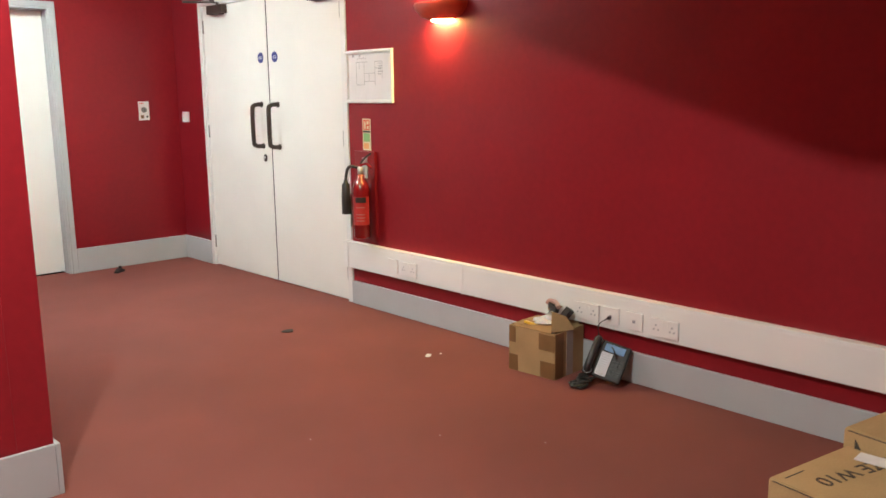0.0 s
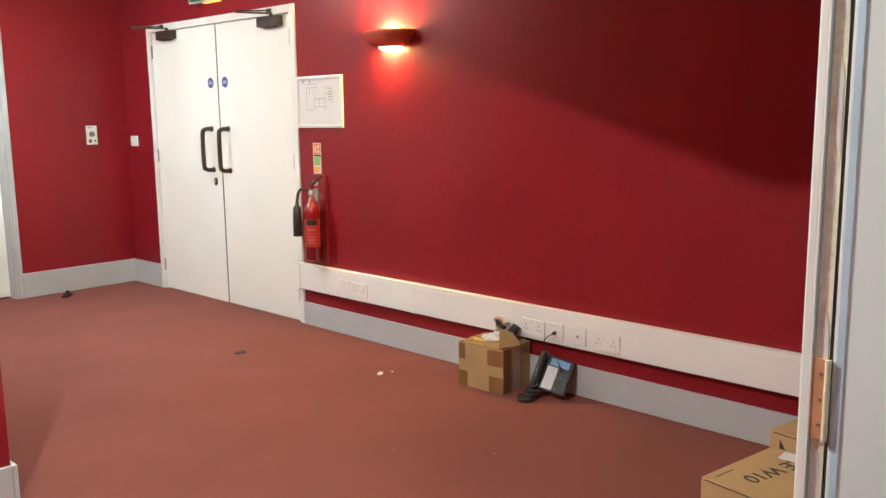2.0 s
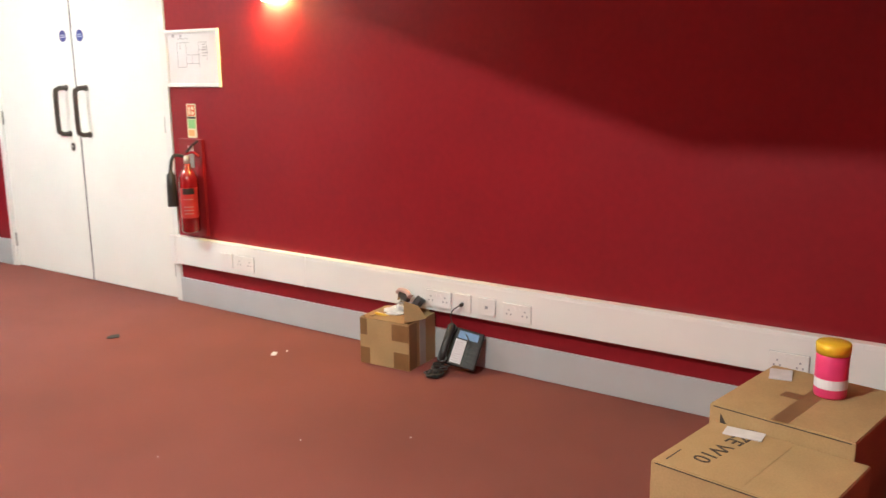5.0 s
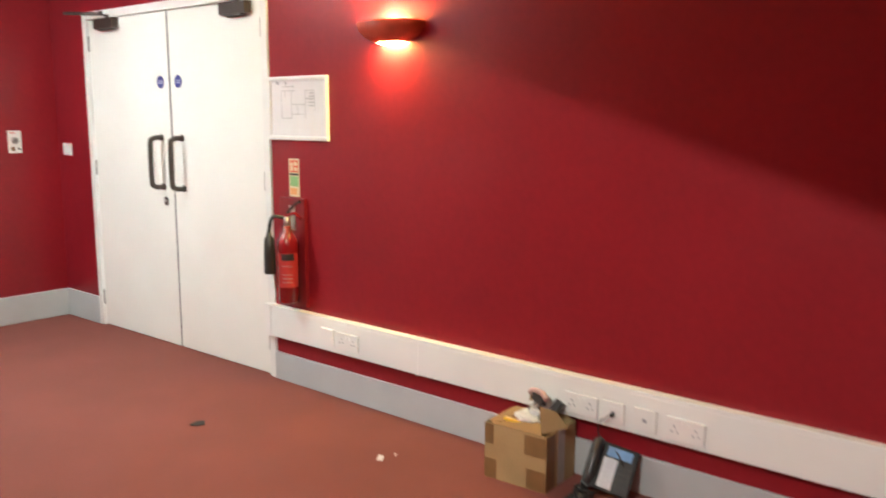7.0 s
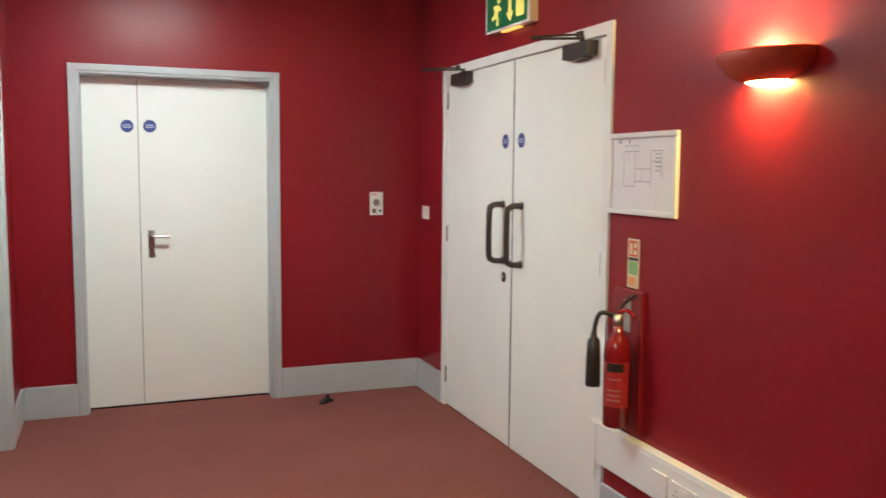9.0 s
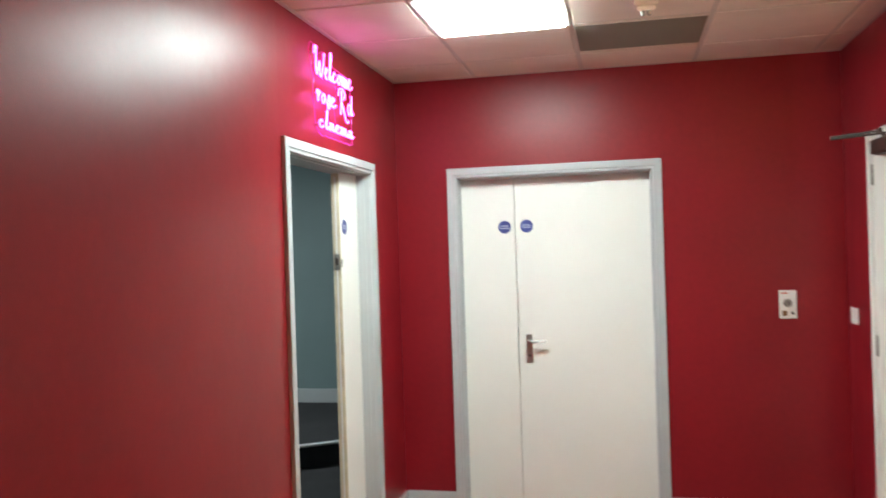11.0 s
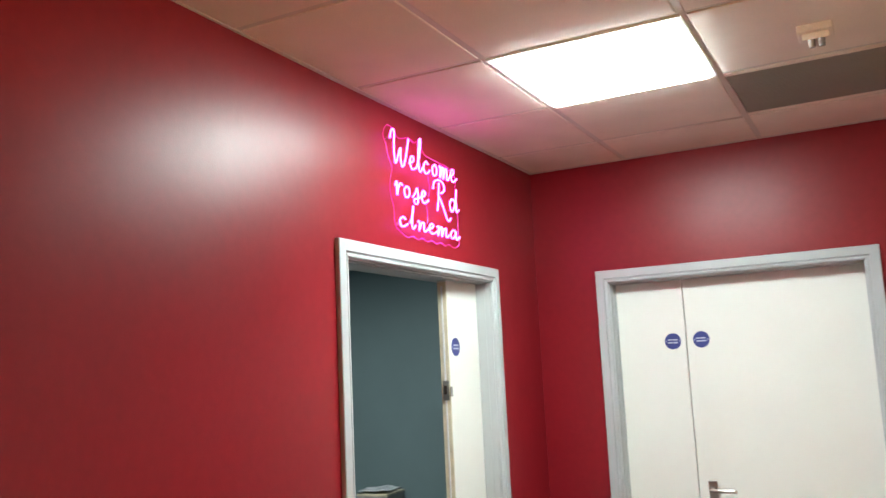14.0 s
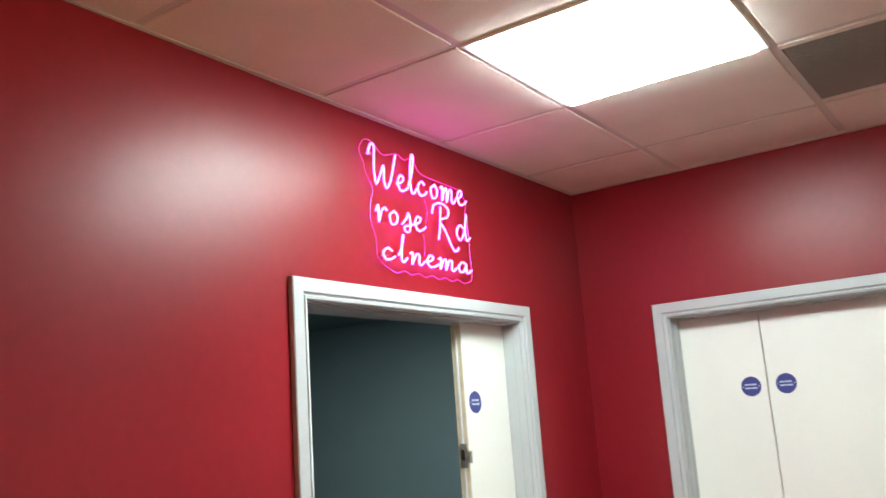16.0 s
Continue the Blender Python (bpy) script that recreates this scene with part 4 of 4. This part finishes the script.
hs = part("handset", tube([(-0.072, 0.01, 0.045), (-0.072, 0.05, 0.062), (-0.072, 0.15, 0.062), (-0.072, 0.19, 0.045)], 0.017, seg=12), BLACK, ph, "black handset", smooth=True)
for y in (0.018, 0.182):
    part("cap", cyl((-0.072, y, 0.03), (-0.072, y, 0.05), 0.024, seg=18), BLACK, hs)
coil = [(2.19 + 0.0012 * k + 0.02 * math.cos(k * 1.3), 2.51 + 0.03 * math.sin(k * 0.9) * math.sin(k * 0.07) + 0.02 * math.sin(k * 1.3), 0.008 + 0.000006 * k * k + 0.006 * math.sin(k * 0.5) ** 2) for k in range(80)]
tagged(mesh("coiled_cord", tube(coil, 0.0048, seg=6, n=3), BLACK, smooth=True), "black coiled handset cord heaped on carpet", "cord")
plug = (XE - 0.088, 2.47, 0.312)
line = [plug, (XE - 0.11, 2.475, 0.31), (XE - 0.125, 2.51, 0.275), (XE - 0.12, 2.505, 0.215), (XE - 0.11, 2.46, 0.185), (XE - 0.125, 2.42, 0.17), (XE - 0.15, 2.39, 0.14)]
tagged(mesh("network_plug", box((XE - 0.106, XE - 0.078, 2.464, 2.478, 0.304, 0.32), bevel=0.003), BLACK), "small black plug in the wall outlet", "plug")
tagged(mesh("network_cable", tube(line, 0.0028, seg=6), BLACK, smooth=True), "thin black cable plugged into the wall outlet", "cable")


def carton(x, y, turn, w, d, h, label):
    """A closed printed carton; the given corner is its north-west one."""
    c = thing("carton", pose(x, y, 0, 0, 0, turn), label, "box", "large cartons")
    part("body", box((0, w, -d, 0, 0, h), bevel=0.004), CARD, c)
    part("flap", box((0.003, w - 0.003, -d / 2 + 0.001, -0.003, h, h + 0.003), bevel=0.001), CARD, c)
    part("flap", box((0.003, w - 0.003, -d + 0.003, -d / 2 - 0.001, h, h + 0.003), bevel=0.001), CARD, c)
    part("tape", box((0.001, w - 0.001, -d / 2 - 0.025, -d / 2 + 0.025, h + 0.003, h + 0.0036)), CARD_DARK if h > 0.4 else CARD, c)
    part("seam", box((-0.0008, 0.003, -d + 0.012, -0.012, h - 0.005, h - 0.002)), PRINT, c, "dark gap below the lid edge")
    return c


c1 = carton(1.18, 1.084, -10, 0.36, 0.45, 0.37, "large brown carton with dark printed lettering on top")
part("lettering", words("NZE W10", 0.07), PRINT, c1, "dark printed lettering", m=Matrix.Translation((0.225, -0.112, 0.3738)) @ Matrix.Rotation(radians(174), 4, "Z"))
part("print_line", box((0.03, 0.11, -0.032, -0.028, 0.3732, 0.3736)), PRINT, c1)
part("print_block", box((-0.0006, 0, -0.3, -0.14, 0.2, 0.23)), PRINT, c1)
c2 = carton(1.542, 1.035, -10, 0.46, 0.42, 0.42, "large brown carton standing by the wall, taped shut")
part("hand_hole", prism([(0, 0.036), (0.024, 0.036), (0.0, 0.0)], 0.0008), PRINT, c2, "dark torn corner hole", m=Matrix.Translation((0, -0.035, 0.4)) @ Matrix(((0, 0, -1, 0), (-1, 0, 0, 0), (0, -1, 0, 0), (0, 0, 0, 1))))
part("tape_tab", box((0.2, 0.245, -0.19, -0.13, 0.4232, 0.4242)), CARD_DARK, c2, "brown tape tab")
tagged(mesh("shipping_label", box((-0.03, 0.03, -0.055, 0.055, 0, 0.002)), MILKY, m=pose(1.478, 0.915, 0.3745, 0, 0, 2)), "white shipping label lying on a carton", "label")
tagged(mesh("plastic_sleeve", box((-0.05, 0.05, -0.035, 0.035, 0, 0.003)), MILKY, m=pose(1.9, 0.91, 0.4245, 0, 0, 10)), "clear plastic document sleeve on a carton", "packaging")
tb = thing("wipes_tub", pose(1.8, 0.745, 0.4245), "pink cleaning wipes tub with yellow lid", "tub")
part("body", lathe([(0, 0), (0.046, 0.001), (0.048, 0.006), (0.048, 0.13), (0.044, 0.136), (0, 0.136)]), PINK, tb, smooth=True)
part("lid", lathe([(0, 0.136), (0.05, 0.136), (0.051, 0.165), (0.047, 0.17), (0, 0.171)]), YELLOW, tb, "yellow lid", smooth=True)
part("label", lathe([(0.0486, 0.03), (0.0486, 0.06)]), SIGN_WHITE, tb)

# door stop, debris
ds = thing("door_stop", pose(1.775, 6.79, 0, 0, 0, 35), "small black rubber door stop on the carpet", "door stop")
part("base", prism([(-0.05, 0), (0.05, 0), (0.05, 0.012), (0.0, 0.034), (-0.05, 0.01)], 0.035), RUBBER, ds, m=Matrix.Rotation(radians(90), 4, "X"))
part("post", cyl((0.01, -0.018, 0.02), (0.01, -0.018, 0.05), 0.014, 0.011, seg=14), RUBBER, ds)
bm = prism([(0.036 * math.cos(a) * (1 + 0.2 * math.sin(3 * a)), 0.03 * math.sin(a) * (1 + 0.15 * math.cos(5 * a))) for a in [k * math.pi / 7 for k in range(14)]], 0.004)
tagged(mesh("rubber_scrap", bm, RUBBER, m=pose(1.778, 4.33, 0.0)), "dark flat scrap stuck on the carpet", "debris")
tagged(mesh("paper_scrap", prism([(-0.03, -0.012), (0.02, -0.016), (0.03, 0.008), (0.004, 0.012), (-0.024, 0.014)], 0.002), PAPER, m=pose(2.045, 3.385, 0.0, 0, 0, 40)), "torn white paper scrap on the carpet", "debris")
tagged(mesh("paper_scrap", prism([(-0.008, -0.006), (0.01, -0.005), (0.006, 0.008)], 0.002), PAPER, m=pose(2.11, 3.36, 0.0)), "tiny white paper scrap on the carpet", "debris")
for x, y in ((0.62, 3.9), (1.35, 2.55), (0.95, 2.9), (1.6, 2.2)):
    tagged(mesh("lint", prism([(-0.003, -0.0015), (0.003, -0.001), (0.0015, 0.002)], 0.0015), PAPER if x > 0.9 else RUBBER, m=pose(x, y, 0, 0, 0, x * 300)), "tiny speck of lint on the carpet", "debris")

# ---- inside the cinema room ----
st = thing("seating_riser", pose(-1.2, 8.1, 0, 0, 0, 35), "low black carpeted riser with metal nosing", "riser")
part("platform", box((-1.2, 1.0, 0.0, 0.9, -0.002, 0.16), bevel=0.004), DARKFLOOR, st)
part("nosing", box((-1.2, 1.0, -0.012, 0.05, 0.155, 0.168), bevel=0.002), ALU, st, "aluminium nosing strip")
sh = tagged(mesh("card_sheet", prism([(-0.2, -0.09), (0.17, -0.1), (0.3, 0.09), (-0.08, 0.1)], 0.01), CREAM, m=pose(-2.55, 10.45, 0.0)), "cream board lying on the dark floor", "board")
bx = thing("storage_box", pose(-3.25, 10.62, 0, 0, 0, 4), "pale cardboard box with crumpled white bag on top", "box")
part("body", box((-0.17, 0.17, -0.19, 0.19, 0, 0.44), bevel=0.005), TAPE_CLEAR, bx, "greyish cardboard body")
part("lid", box((-0.176, 0.176, -0.196, 0.196, 0.4405, 0.462), bevel=0.004), CREAM, bx)
bm = bmesh.new()
bmesh.ops.create_grid(bm, x_segments=14, y_segments=14, size=0.16)
for v in bm.verts:
    v.co.z = 0.012 + 0.045 * (0.5 + 0.5 * noise.noise(v.co * 9)) + 0.05 * max(0.0, v.co.x + 0.03)
bmesh.ops.solidify(bm, geom=bm.faces[:], thickness=0.012)
tagged(mesh("white_bag", bm, MILKY, m=pose(-3.25, 10.6, 0.458, 0, 0, 4), smooth=True), "crumpled white paper bag lying on a box", "bag")
